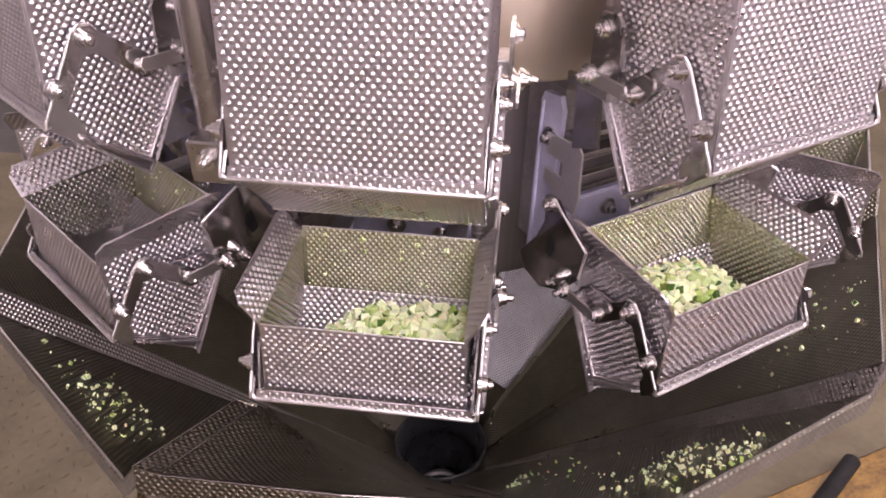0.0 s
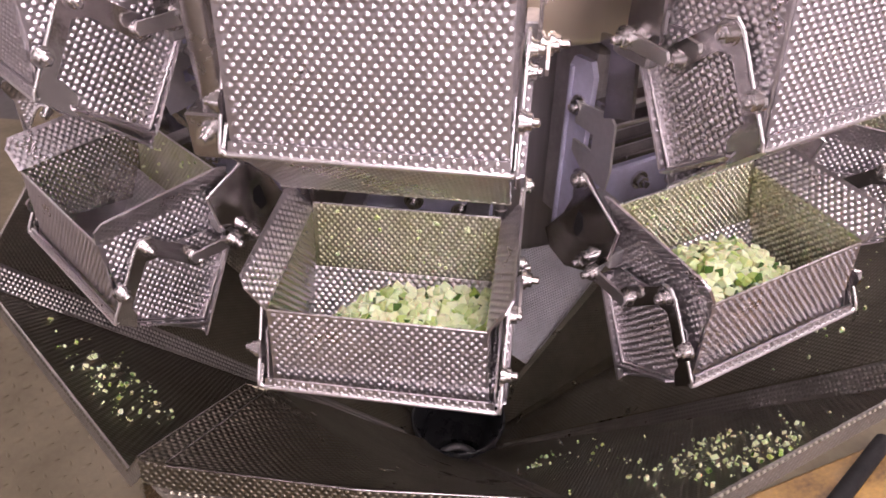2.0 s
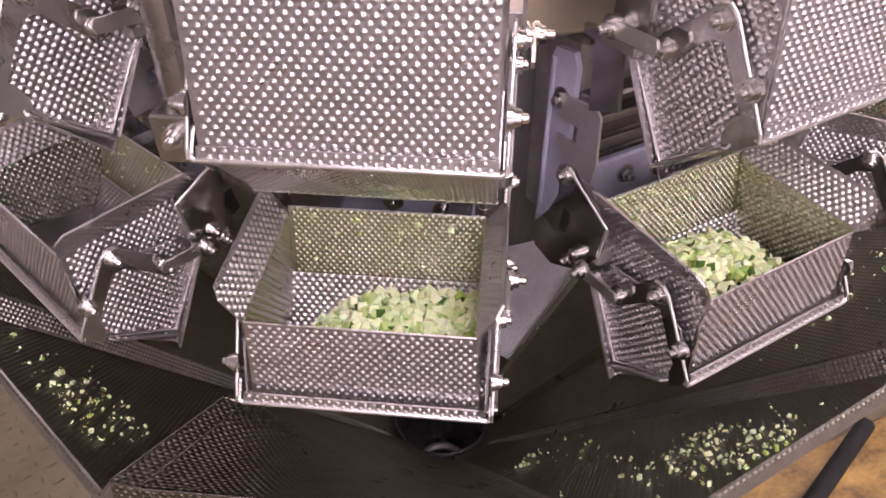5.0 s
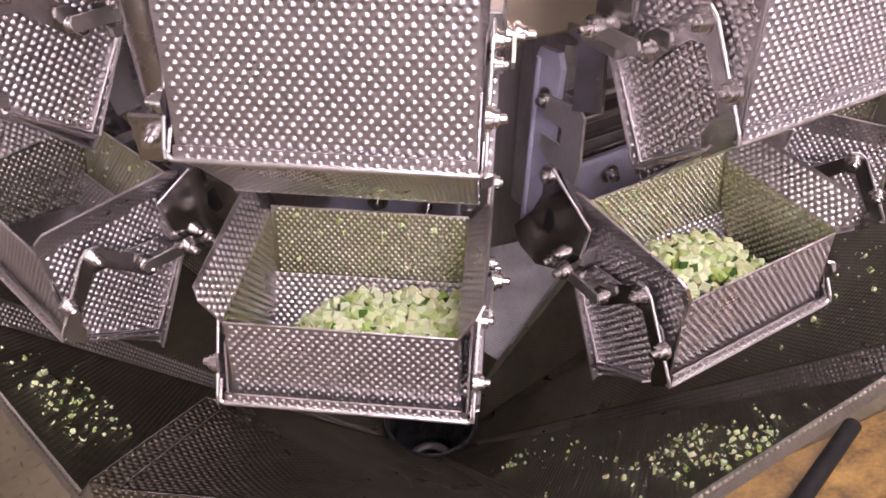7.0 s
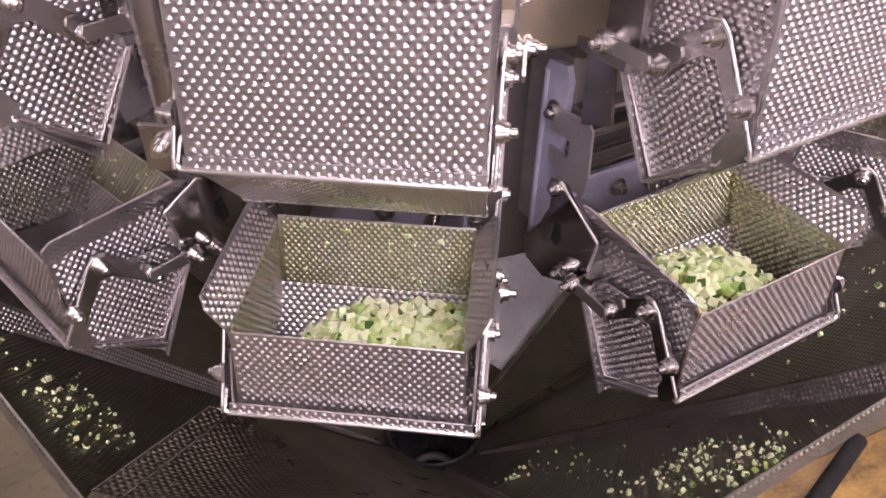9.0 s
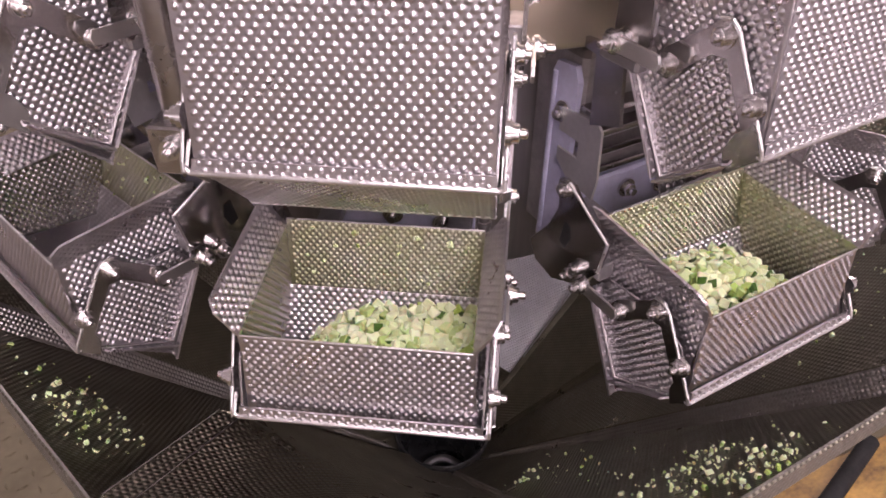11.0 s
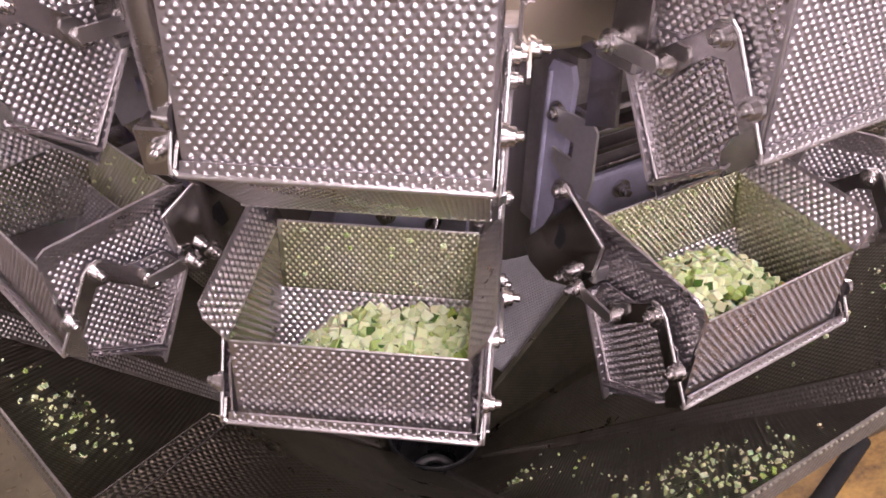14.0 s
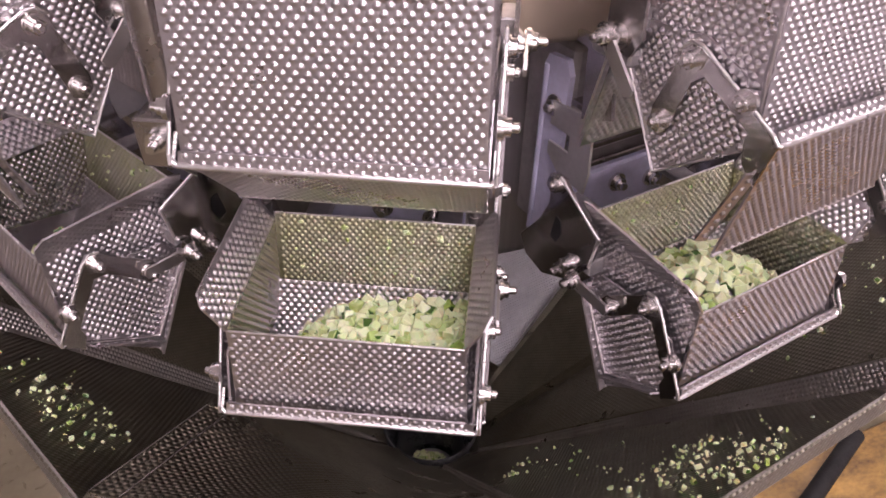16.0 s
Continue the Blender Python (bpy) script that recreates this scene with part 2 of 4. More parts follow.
def part(name, solid, mat, parent, label="", at=None):
    """One mesh under a thing or a part; at: its own origin, in the machine's space."""
    o = Vector(at) if at is not None else BASE[parent]
    ob = new(name, solid.mesh(name, mat, o))
    ob.parent = parent
    ob.location = o - BASE[parent]
    BASE[ob] = o
    return tagged(ob, label)


def whole(name, solid, mat, label, category, origin=(0, 0, 0), group="", kind=""):
    ob = new(name, solid.mesh(name, mat, origin))
    ob.location = origin
    BASE[ob] = Vector(origin)
    return tagged(ob, label, category, group, kind)


def bolt(p, side, length=0.008, r=0.0042):
    """A hexagon bolt head with washer and stud that stands out sideways (side -1 or 1 along x)."""
    s = Solid()
    x, y, z = p
    s.rod((x - side * 0.002, y, z), (x + side * 0.0008, y, z), r * 1.65, 18)
    s.rod((x + side * 0.0008, y, z), (x + side * 0.0016, y, z), r * 1.35, 16)
    s.rod((x + side * 0.0016, y, z), (x + side * 0.0046, y, z), r * 1.2, 6)
    s.rod((x + side * 0.0046, y, z), (x + side * 0.0052, y, z), r * 1.2, 6, r * 0.95)
    tip = 0.0052 + 0.55 * max(0.0, length - 0.004)
    s.rod((x + side * 0.0050, y, z), (x + side * tip, y, z), r * 0.62, 10)
    s.rod((x + side * tip, y, z), (x + side * (tip + 0.0009), y, z), r * 0.62, 10, r * 0.38)
    return s


def head(h, p=(0, 0, 0)):
    """The pose of a thing of head h whose place at head 0 is p."""
    return pose(0, 0, 0, 0, 0, 36 * h) @ Matrix.Translation(p)


X, Y, Z = Vector((1, 0, 0)), Vector((0, 1, 0)), Vector((0, 0, 1))


def side_slab(s, side, v, points, **kw):
    """A sheet in a plane across x, outlined in (u outward, z); its outer face looks to the side."""
    if side > 0:
        return s.slab([(-u, z) for u, z in points], (v, 0, 0), Y, Z, **kw)
    return s.slab([(u, z) for u, z in points], (-v, 0, 0), -Y, Z, **kw)


def span(s, w0, w1, p, q, **kw):
    """A sheet across the hopper from (u, z) p to q; half widths w0 at p and w1 at q. Its outer face is on the left of p to q seen from +x."""
    p3, q3 = Vector((0, -p[0], p[1])), Vector((0, -q[0], q[1]))
    d = q3 - p3
    return s.slab([(-w0, 0), (w0, 0), (w1, d.length), (-w1, d.length)], p3, X, d, **kw)


# ---- gate, shared by both rows of hoppers; d shifts it up to the feed hoppers ----
PIVOT, HINGE, UP = Vector((0, -0.4544, 0.7818)), Vector((0, -0.366, 0.786)), Vector((0, 0.0055, 0.1795))


def add_gate(hopper, d, wide=1.0):
    def piece(name, solid, *rest):
        solid.v = [(x * wide, y, z) for x, y, z in solid.v]
        return part(name, solid, *rest)

    def sh(pts):
        return [(u - d.y, z + d.z) for u, z in pts]

    def pt(x, u, z):
        return (x, -u + d.y, z + d.z)
    def flange(owner, name, k, a, b):
        a3, b3 = Vector(pt(k * 0.0780, *a)), Vector(pt(k * 0.0780, *b))
        dd = b3 - a3
        tilt = X.cross(dd).normalized() * 0.35
        s = Solid()
        if k > 0:
            s.slab([(0, 0), (0.0080, 0), (0.0080, dd.length), (0, dd.length)], a3, X - tilt, dd, domes=3, pitch=0.0056, rad=0.0024, high=0.0012, inner=1.0)
        else:
            s.slab([(-0.0080, 0), (0, 0), (0, dd.length), (-0.0080, dd.length)], a3, X + tilt, dd, domes=3, pitch=0.0056, rad=0.0024, high=0.0012, inner=1.0)
        piece(name, s, STEEL, owner)

    e, g = (0.005, 0.006) if d.z == 0 else (0.0, 0.010)
    s = Solid()
    span(s, 0.077, 0.077, *sh([(0.4065 - e * 0.7, 0.6995 + e), (0.462, 0.756)]), domes=3, high=0.0011, inner=1.0)
    gate = piece("gate", s, STEEL, hopper, "embossed steel tipping gate", PIVOT + d)
    s = Solid()
    s.rod(pt(-0.078, 0.4065 - e * 0.7, 0.6995 + e), pt(0.078, 0.4065 - e * 0.7, 0.6995 + e), 0.0011, 8)
    piece("gate_edge", s, EDGE, gate, "bright folded steel edge")
    s = Solid()
    span(s, 0.077, 0.077, *sh([(0.370 - g, 0.778 + g * 0.6), (0.4055 - e * 0.7, 0.7000 + e)]), domes=3, inner=0.9)
    rear = piece("rear_gate", s, STEEL, hopper, "embossed steel rear gate", HINGE + d)
    for k in (-1, 1):
        s = Solid()
        side_slab(s, k, 0.0785, sh([(0.4045 - e * 0.7, 0.7125 + e), (0.461, 0.757), (0.448, 0.792), (0.42, 0.802), (0.385 - g, 0.797), (0.3715 - g, 0.7755 + g * 0.6)]), domes=1)
        cheek = piece("cheek", s, STEEL, hopper)
        s = Solid()
        a3, b3, c3 = (Vector(pt(k * 0.0790, *q)) for q in ((0.3725 - g, 0.7745 + g * 0.6), (0.4045 - e * 0.7, 0.7135 + e), (0.4480, 0.7470)))
        s.rod(a3, b3, 0.0008, 6)
        s.rod(b3, c3, 0.0008, 6)
        piece("folded_edge", s, EDGE, cheek)
        flange(gate, "bottom_flange", k, (0.4055 - e * 0.7, 0.7085 + e), (0.450, 0.7440))
        flange(rear, "rear_flange", k, (0.369 - g, 0.7770 + g * 0.6), (0.4055 - e * 0.7, 0.6985 + e) if d.z == 0 else (0.4000, 0.7110))
        s = Solid()
        side_slab(s, k, 0.0812, sh([(0.4668, 0.7575), (0.4600, 0.7515), (0.4470, 0.7385), (0.4430, 0.7520), (0.4480, 0.7640), (0.4560, 0.7700)] if d.z else
                                   [(0.4668, 0.7575), (0.4600, 0.7515), (0.4540, 0.7450), (0.4500, 0.7560), (0.4520, 0.7650), (0.4575, 0.7700)]), thick=0.0012)
        piece("gate_ear", s, MIRROR, gate, "smooth steel corner ear of the gate")
    s = Solid()
    span(s, 0.0785, 0.0775, *sh([(0.4664, 0.7572), (0.4652, 0.7645)]), domes=1, rad=0.0020, high=0.0009)
    piece("lip", s, STEEL, gate, "narrow embossed steel lip")
    s = Solid()
    s.rod(pt(-0.079, 0.4665, 0.7572), pt(0.079, 0.4665, 0.7572), 0.0016, 10)
    for k in (-1, 1):
        s.rod(pt(k * 0.079, 0.4665, 0.7572), pt(k * 0.0822, 0.4655, 0.7595), 0.0016, 8)
    piece("lip_edge", s, EDGE, gate, "bright rolled steel edge")
    for k in (-1, 1):
        s = Solid()
        side_slab(s, k, 0.0822, sh([(0.462, 0.7555), (0.4672, 0.758), (0.4660, 0.763), (0.4355, 0.8135), (0.4300, 0.8178), (0.4230, 0.8165), (0.4185, 0.811), (0.391, 0.790), (0.3865, 0.783), (0.388, 0.775), (0.396, 0.7735), (0.410, 0.7865), (0.4225, 0.7975), (0.4320, 0.7985), (0.4440, 0.7790), (0.4520, 0.7660)]), thick=0.0013)
        bracket = piece("bracket", s, MIRROR, gate, "polished steel pivot bracket")
        s = Solid()
        for a, b in (((0.4672, 0.758), (0.4660, 0.763)), ((0.4660, 0.763), (0.4355, 0.8135)), ((0.4355, 0.8135), (0.4300, 0.8178)), ((0.4300, 0.8178), (0.4230, 0.8165))):
            a3, b3 = Vector(pt(k * 0.0819, *a)), Vector(pt(k * 0.0819, *b))
            s.rod(a3, b3, 0.0012, 8)
        piece("flange", s, EDGE, bracket, "bright folded flange")
        for u, z, ln in ((0.4274, 0.8087, 0.0085), (0.4544, 0.7818, 0.0095), (0.3940, 0.7812, 0.008)):
            piece("bolt", bolt(pt(k * 0.0825, u, z), k, ln), BOLT, bracket)
    return gate, rear


def add_link(hopper, d, k):
    """The short crank that drives the gate, turning at its inner end."""
    a = Vector((k * 0.0885, -0.363 + d.y, 0.786 + d.z))
    s = Solid()
    n = 0.0320
    s.slab([(-0.004, -0.005), (n + 0.004, -0.0045), (n + 0.006, 0), (n + 0.004, 0.0045), (-0.004, 0.005), (-0.0065, 0)] if k > 0 else
           [(0.004, -0.005), (0.0065, 0), (0.004, 0.005), (-n - 0.004, 0.0045), (-n - 0.006, 0), (-n - 0.004, -0.0045)],
           a + Vector((k * 0.001, 0, 0)), Vector((0, -1 if k > 0 else 1, 0)), Z * (1 if k < 0 else -1), thick=0.002)
    link = part("crank_link", s, EDGE, hopper, "bright steel crank link", a)
    part("bolt", bolt(a + Vector((k * 0.002, 0, 0)), k, 0.012, 0.0046), BOLT, link)
    return link


def lower_hopper():
    t = thing("weigh_hopper", (0, -0.41, 0.71), "embossed stainless steel weigh hopper with open top and tipping gate", "weigh hopper", "ring of weigh hoppers")
    s = Solid()
    span(s, 0.074, 0.0705, (0.4595, 0.7585), (0.4562, 0.8195), domes=1, rad=0.0023, high=0.00100)
    wall = part("front_wall", s, STEEL, t)
    s = Solid()
    s.rod((-0.0703, -0.4559, 0.8197), (0.0703, -0.4559, 0.8197), 0.0008, 8)
    part("top_edge", s, EDGE, wall, "top edge in brighter steel for its highlight")
    s = Solid()
    span(s, 0.0695, 0.0695, (0.352, 0.832), (0.368, 0.752), domes=2, pitch=0.0048, rad=0.0020, high=0.0010, inner=1.0)
    rear = part("rear_wall", s, JUICE, t, "embossed rear wall smeared with juice")
    s = Solid()
    s.rod((-0.0693, -0.3522, 0.8322), (0.0693, -0.3522, 0.8322), 0.0009, 8)
    part("top_edge", s, EDGE, rear, "top edge in brighter steel for its highlight")
    for k in (-1, 1):
        s = Solid()
        side_slab(s, k, 0.0715, [(0.3665, 0.756), (0.4535, 0.768), (0.4560, 0.8215), (0.3525, 0.8275)], domes=3, inner=0.95, back=1)
        # the left inner face takes the darker SHEET, its shade put into the colour
        part("side_wall", s, [STEEL, SHEET if k < 0 else JUICE], t)
        s = Solid()
        a, b = Vector((k * 0.0712, -0.3525, 0.8272)), Vector((k * 0.0712, -0.4575, 0.8212))
        c = Vector((k * 0.0855, -0.4585, 0.8445))
        x = (b - a) if k < 0 else (a - b)
        o = a if k < 0 else b
        y = (c - b)
        y = y - x * (y.dot(x) / x.dot(x))
        ln, hh = x.length, y.length
        poly = [(0, 0), (ln, 0), (ln, hh * 0.72), (ln - 0.006, hh), (0.010, hh), (0, hh * 0.8)] if k < 0 else [(0, 0), (ln, 0), (ln, hh * 0.8), (ln - 0.010, hh), (0.006, hh), (0, hh * 0.72)]
        s.slab(poly, o, x, y, domes=3, inner=1.0)
        part("flared_rim", s, STEEL, t)
        s = Solid()
        side_slab(s, k, 0.0840, [(0.291, 0.778), (0.300, 0.764), (0.322, 0.760), (0.350, 0.774), (0.371, 0.800), (0.376, 0.828), (0.352, 0.838), (0.334, 0.853), (0.325, 0.853), (0.320, 0.846), (0.321, 0.826), (0.312, 0.806)], thick=0.0025)
        hang = part("hanger_plate", s, MIRROR, t, "smooth dark steel hanger plate")
        part("bolt", bolt((k * 0.0845, -0.3515, 0.792), k, 0.006, 0.004), BOLT, hang)
        part("bolt", bolt((k * 0.0845, -0.327, 0.846), k, 0.006, 0.005), BOLT, hang)
        part("bolt", bolt((k * 0.0845, -0.344, 0.781), k, 0.011, 0.0045), BOLT, hang)
        # the plate is uncut: a black patch paints the dark of a slot
        s = Solid()
        side_slab(s, k, 0.0843, [(0.326, 0.800), (0.333, 0.797), (0.338, 0.808), (0.336, 0.818), (0.330, 0.820)], thick=0.0006)
        part("slot", s, BARM, hang, "black patch standing for the shade of a slotted hole")
        s = Solid()
        s.rod((k * 0.0845, -0.330, 0.8525), (k * 0.0845, -0.3755, 0.8285), 0.0012, 8)
        s.rod((k * 0.0845, -0.3755, 0.8285), (k * 0.0845, -0.371, 0.801), 0.0012, 8)
        part("folded_edge", s, EDGE, hang)
        s = Solid()
        s.box(*sorted((k * 0.0705, k * 0.0835)), -0.372, -0.345, 0.792, 0.806, 0.001)
        part("spacer", s, GREYM, hang)
    g = add_gate(t, Vector((0, 0, 0)))
    return t, g, [add_link(t, Vector((0, 0, 0)), k) for k in (-1, 1)]


def upper_hopper():
    t = thing("feed_hopper", (0, -0.41, 0.89), "tall embossed stainless steel feed hopper with tipping gate", "feed hopper", "ring of feed hoppers")
    s = Solid()
    span(s, 0.0735, 0.0705, (0.4580, 0.9405), (0.4430, 1.0900), domes=1, rad=0.0023, high=0.00118)
    part("front_wall", s, STEEL, t)
    s = Solid()
    span(s, 0.070, 0.070, (0.352, 1.09), (0.360, 0.935))
    part("rear_wall", s, STEEL, t)
    for k in (-1, 1):
        s = Solid()
        side_slab(s, k, 0.0730, [(0.361, 0.9385), (0.4545, 0.9445), (0.4405, 1.09), (0.3535, 1.09)], domes=1)
        part("side_wall", s, STEEL, t)
        s = Solid()
        s.rod((k * 0.0722, -0.4550, 0.944), (k * 0.0702, -0.4412, 1.09), 0.0018, 10)
        part("corner_seam", s, STEEL, t)
        s = Solid()
        side_slab(s, k, 0.0840, [(0.350, 0.956), (0.372, 0.956), (0.379, 0.968), (0.377, 1.000), (0.371, 1.007), (0.357, 1.007), (0.351, 0.998)], thick=0.0025)
        hang = part("hanger_plate", s, SHEET, t, "smooth steel hanger plate")
        part("bolt", bolt((k * 0.0845, -0.362, 0.966), k, 0.012, 0.005), BOLT, hang)
        part("bolt", bolt((k * 0.0845, -0.360, 0.996), k, 0.004, 0.004), BOLT, hang)
        s = Solid()
        s.box(*sorted((k * 0.0735, k * 0.0835)), -0.374, -0.350, 0.970, 0.984, 0.001)
        part("spacer", s, GREYM, hang)
    g = add_gate(t, UP, 0.955)
    return t, g, [add_link(t, UP, k) for k in (-1, 1)]


HEADS = (0, 1, -1, 2, -2, 3, -3, 4, -4, 5)
lower, upper = {}, {}


def gather(ob):
    g = next(c for c in ob.children if c.name.startswith("gate"))
    r = next(c for c in ob.children if c.name.startswith("rear_gate"))
    return ob, (g, r), [c for c in ob.children if c.name.startswith("crank_link")]


lower[0], upper[0] = lower_hopper(), upper_hopper()
upper[0][0].location.x = 0.0035
for h in HEADS[1:5]:
    lower[h] = gather(copy_thing(lower[0][0], head(h, (0, -0.41, 0.71))))
    upper[h] = gather(copy_thing(upper[0][0], head(h, (0, -0.41, 0.89))))
# behind the column the sheets are left smooth
DETAIL[0] = False
lower[5], upper[5] = lower_hopper(), upper_hopper()
for h in HEADS[5:9]:
    lower[h] = gather(copy_thing(lower[5][0], head(h, (0, -0.41, 0.71))))
    upper[h] = gather(copy_thing(upper[5][0], head(h, (0, -0.41, 0.89))))
lower[5][0].matrix_basis, upper[5][0].matrix_basis = head(5, (0, -0.41, 0.71)), head(5, (0, -0.41, 0.89))
DETAIL[0] = True


# ---- actuators on the column ----
def actuator():
    t = thing("actuator_unit", (0, -0.24, 0.755), "grey drive unit with blue-grey side plates on the column", "actuator", "ring of drive units")
    s = Solid()
    s.box(-0.050, 0.050, -0.292, -0.235, 0.758, 0.925, 0.004)
    part("housing", s, GREYM, t)
    for k in (-1, 1):
        s = Solid()
        side_slab(s, k, 0.0555, [(0.262, 0.756), (0.270, 0.757), (0.287, 0.790), (0.291, 0.835), (0.293, 0.905), (0.288, 0.916), (0.268, 0.914), (0.2635, 0.905)], thick=0.005)
        plate = part("side_plate", s, CASTM, t, "blue-grey painted side plate")
        s = Solid()
        s.rod((k * 0.0557, -0.2665, 0.765), (k * 0.0557, -0.2675, 0.906), 0.0022, 8)
        part("seal", s, CASTM, plate)
        part("bolt", bolt((k * 0.056, -0.281, 0.878), k, 0.010, 0.0055), BOLT, plate)
        s = Solid()
        side_slab(s, k, 0.0600, [(0.283, 0.842), (0.296, 0.832), (0.327, 0.828), (0.330, 0.846), (0.328, 0.884), (0.322, 0.889), (0.283, 0.884), (0.283, 0.866), (0.306, 0.866), (0.306, 0.852), (0.283, 0.852)], thick=0.002)
        part("slotted_bracket", s, PLAIN, t, "slotted steel bracket")
        s = Solid()
        s.box(*sorted((k * 0.040, k * 0.058)), -0.340, -0.290, 0.806, 0.812, 0.001)
        part("arm", s, GREYM, t)
    for z in (0.832, 0.848, 0.864, 0.882):
        s = Solid()
        s.box(-0.050, 0.050, -0.306, -0.291, z, z + 0.005, 0.001)
        part("rib", s, SHEET, t)
    s = Solid()
    s.box(-0.052, 0.052, -0.304, -0.291, 0.770, 0.826, 0.002)
    part("front_plate", s, CASTM, t)
    for x, z in ((-0.003, 0.809), (0.035, 0.802), (0.012, 0.874), (-0.036, 0.786)):
        s = Solid()
        s.rod((x, -0.303, z), (x, -0.3065, z), 0.008, 16)
        s.rod((x, -0.306, z), (x, -0.311, z), 0.0055, 6)
        s.rod((x, -0.311, z), (x, -0.315, z), 0.003, 10)
        part("bolt", s, BOLT, t)
    return t


act = actuator()
for h in HEADS[1:]:
    copy_thing(act, head(h, (0, -0.24, 0.755)))

# ---- column and drum ----
s = Solid()
s.turn([(0.0, 0.70), (0.232, 0.70), (0.238, 0.704), (0.240, 0.712), (0.240, 0.940)], 72)
whole("column", s, DARKM, "dull stainless steel centre column of the machine", "machine column", kind="structure")
t = thing("top_drum", (0, 0, 0.93), "brushed stainless steel drum above the column", "machine drum")
s = Solid()
s.turn([(0.20, 0.934), (0.302, 0.934), (0.3055, 0.936), (0.306, 0.940), (0.306, 1.30), (0.0, 1.30)], 96)
part("shell", s, DRUMM, t)
for h in HEADS:
    s = Solid()
    s.box(-0.036, 0.036, -0.318, -0.290, 0.945, 1.16, 0.002)
    ob = part("mount_block", s, GREYM, t, "grey mounting block")
    ob.matrix_basis = pose(0, 0, 0, 0, 0, 36 * h)
    for k in (-1, 1):
        s = Solid()
        side_slab(s, k, 0.062, [(0.317, 0.886), (0.345, 0.897), (0.339, 0.948), (0.302, 0.944), (0.302, 0.937), (0.314, 0.936)], thick=0.003)
        part("mount_plate", s, SHEET, ob, "flat steel mounting plate")
        s = Solid()
        s.box(*sorted((k * 0.059, k * 0.0830)), -0.372, -0.338, 0.948, 0.958, 0.002)
        part("mount_arm", s, GREYM, ob)

# ---- support post ----
t = thing("support_post", (-0.112, -0.375, 0.885), "round steel post in a clamp block between two hoppers", "support post")
s = Solid()
s.rod((-0.1125, -0.375, 0.922), (-0.1125, -0.375, 1.25), 0.0130, 28)
part("post", s, SHEET, t)
s = Solid()
s.box(-0.1270, -0.0975, -0.400, -0.350, 0.894, 0.926, 0.0015)
block = part("clamp_block", s, SHEET, t, "square steel clamp block")
s = Solid()
s.rod((-0.113, -0.400, 0.913), (-0.113, -0.4035, 0.913), 0.0065, 16)
s.rod((-0.113, -0.403, 0.913), (-0.113, -0.408, 0.913), 0.0048, 6)
s.rod((-0.113, -0.408, 0.913), (-0.113, -0.412, 0.913), 0.0028, 10)
part("bolt", s, BOLT, block)
s = Solid()
s.rod((-0.117, -0.350, 0.90), (-0.10, -0.24, 0.90), 0.008, 16)
part("stay", s, SHEET, block)
for x in (-0.083, 0.068):
    s = Solid()
    s.rod((x, -0.335, 0.70), (x, -0.335, 0.90), 0.004, 10)
    for i in range(24):
        s.rod((x, -0.335, 0.705 + i * 0.008), (x, -0.335, 0.709 + i * 0.008), 0.0052, 10)
    whole("spring_rod", s, DARKM, "thin dark coiled spring rod behind the hopper", "spring rod", (x, -0.335, 0.70), "spring rods")
s = Solid()
s.box(-0.07, 0.075, -0.338, -0.300, 0.842, 0.862, 0.002)
whole("cross_bar", s, GREYM, "grey cross bar behind the weigh hopper", "cross bar", (0, -0.32, 0.85))
s = Solid()
s.rod((0.066, -0.352, 0.862), (0.074, -0.352, 0.862), 0.006, 12)
s.rod((0.067, -0.352, 0.868), (0.069, -0.348, 0.880), 0.002, 8)
whole("cable_tie", s, TAPE, "amber cable tie on the cross bar", "cable tie", (0.07, -0.352, 0.862))


# ---- discharge chutes ----
def cone(r):
    return 0.566 + 1.19 * (r - 0.43)


def polar(a, r, z):
    a = radians(a)
    return Vector((math.sin(a) * r, -math.cos(a) * r, z))


def facet(s, corners, thick=0.002):
    """A flat four-cornered sheet with its map in metres."""
    p = [Vector(c) for c in corners]
    x = (p[1] - p[0]).normalized()
    n = x.cross(p[3] - p[0]).normalized()
    y = n.cross(x)
    uv = [((q - p[0]).dot(x), (q - p[0]).dot(y)) for q in p]
    m = len(p)
    s.add(p + [q - n * thick for q in p], [tuple(range(m)), tuple(range(2 * m - 1, m - 1, -1))] + [(i, m + i, m + (i + 1) % m, (i + 1) % m) for i in range(m)], uv=uv * 2)
    return s


def sheet(s, corners, domes=0, **kw):
    """A flat sheet through four corners, embossed where domes is set."""
    p = [Vector(c) for c in corners]
    x = (p[1] - p[0]).normalized()
    n = x.cross(p[3] - p[0]).normalized()
    y = n.cross(x)
    return s.slab([((q - p[0]).dot(x), (q - p[0]).dot(y)) for q in p], p[0], x, y, thick=0.002, domes=domes, **kw)


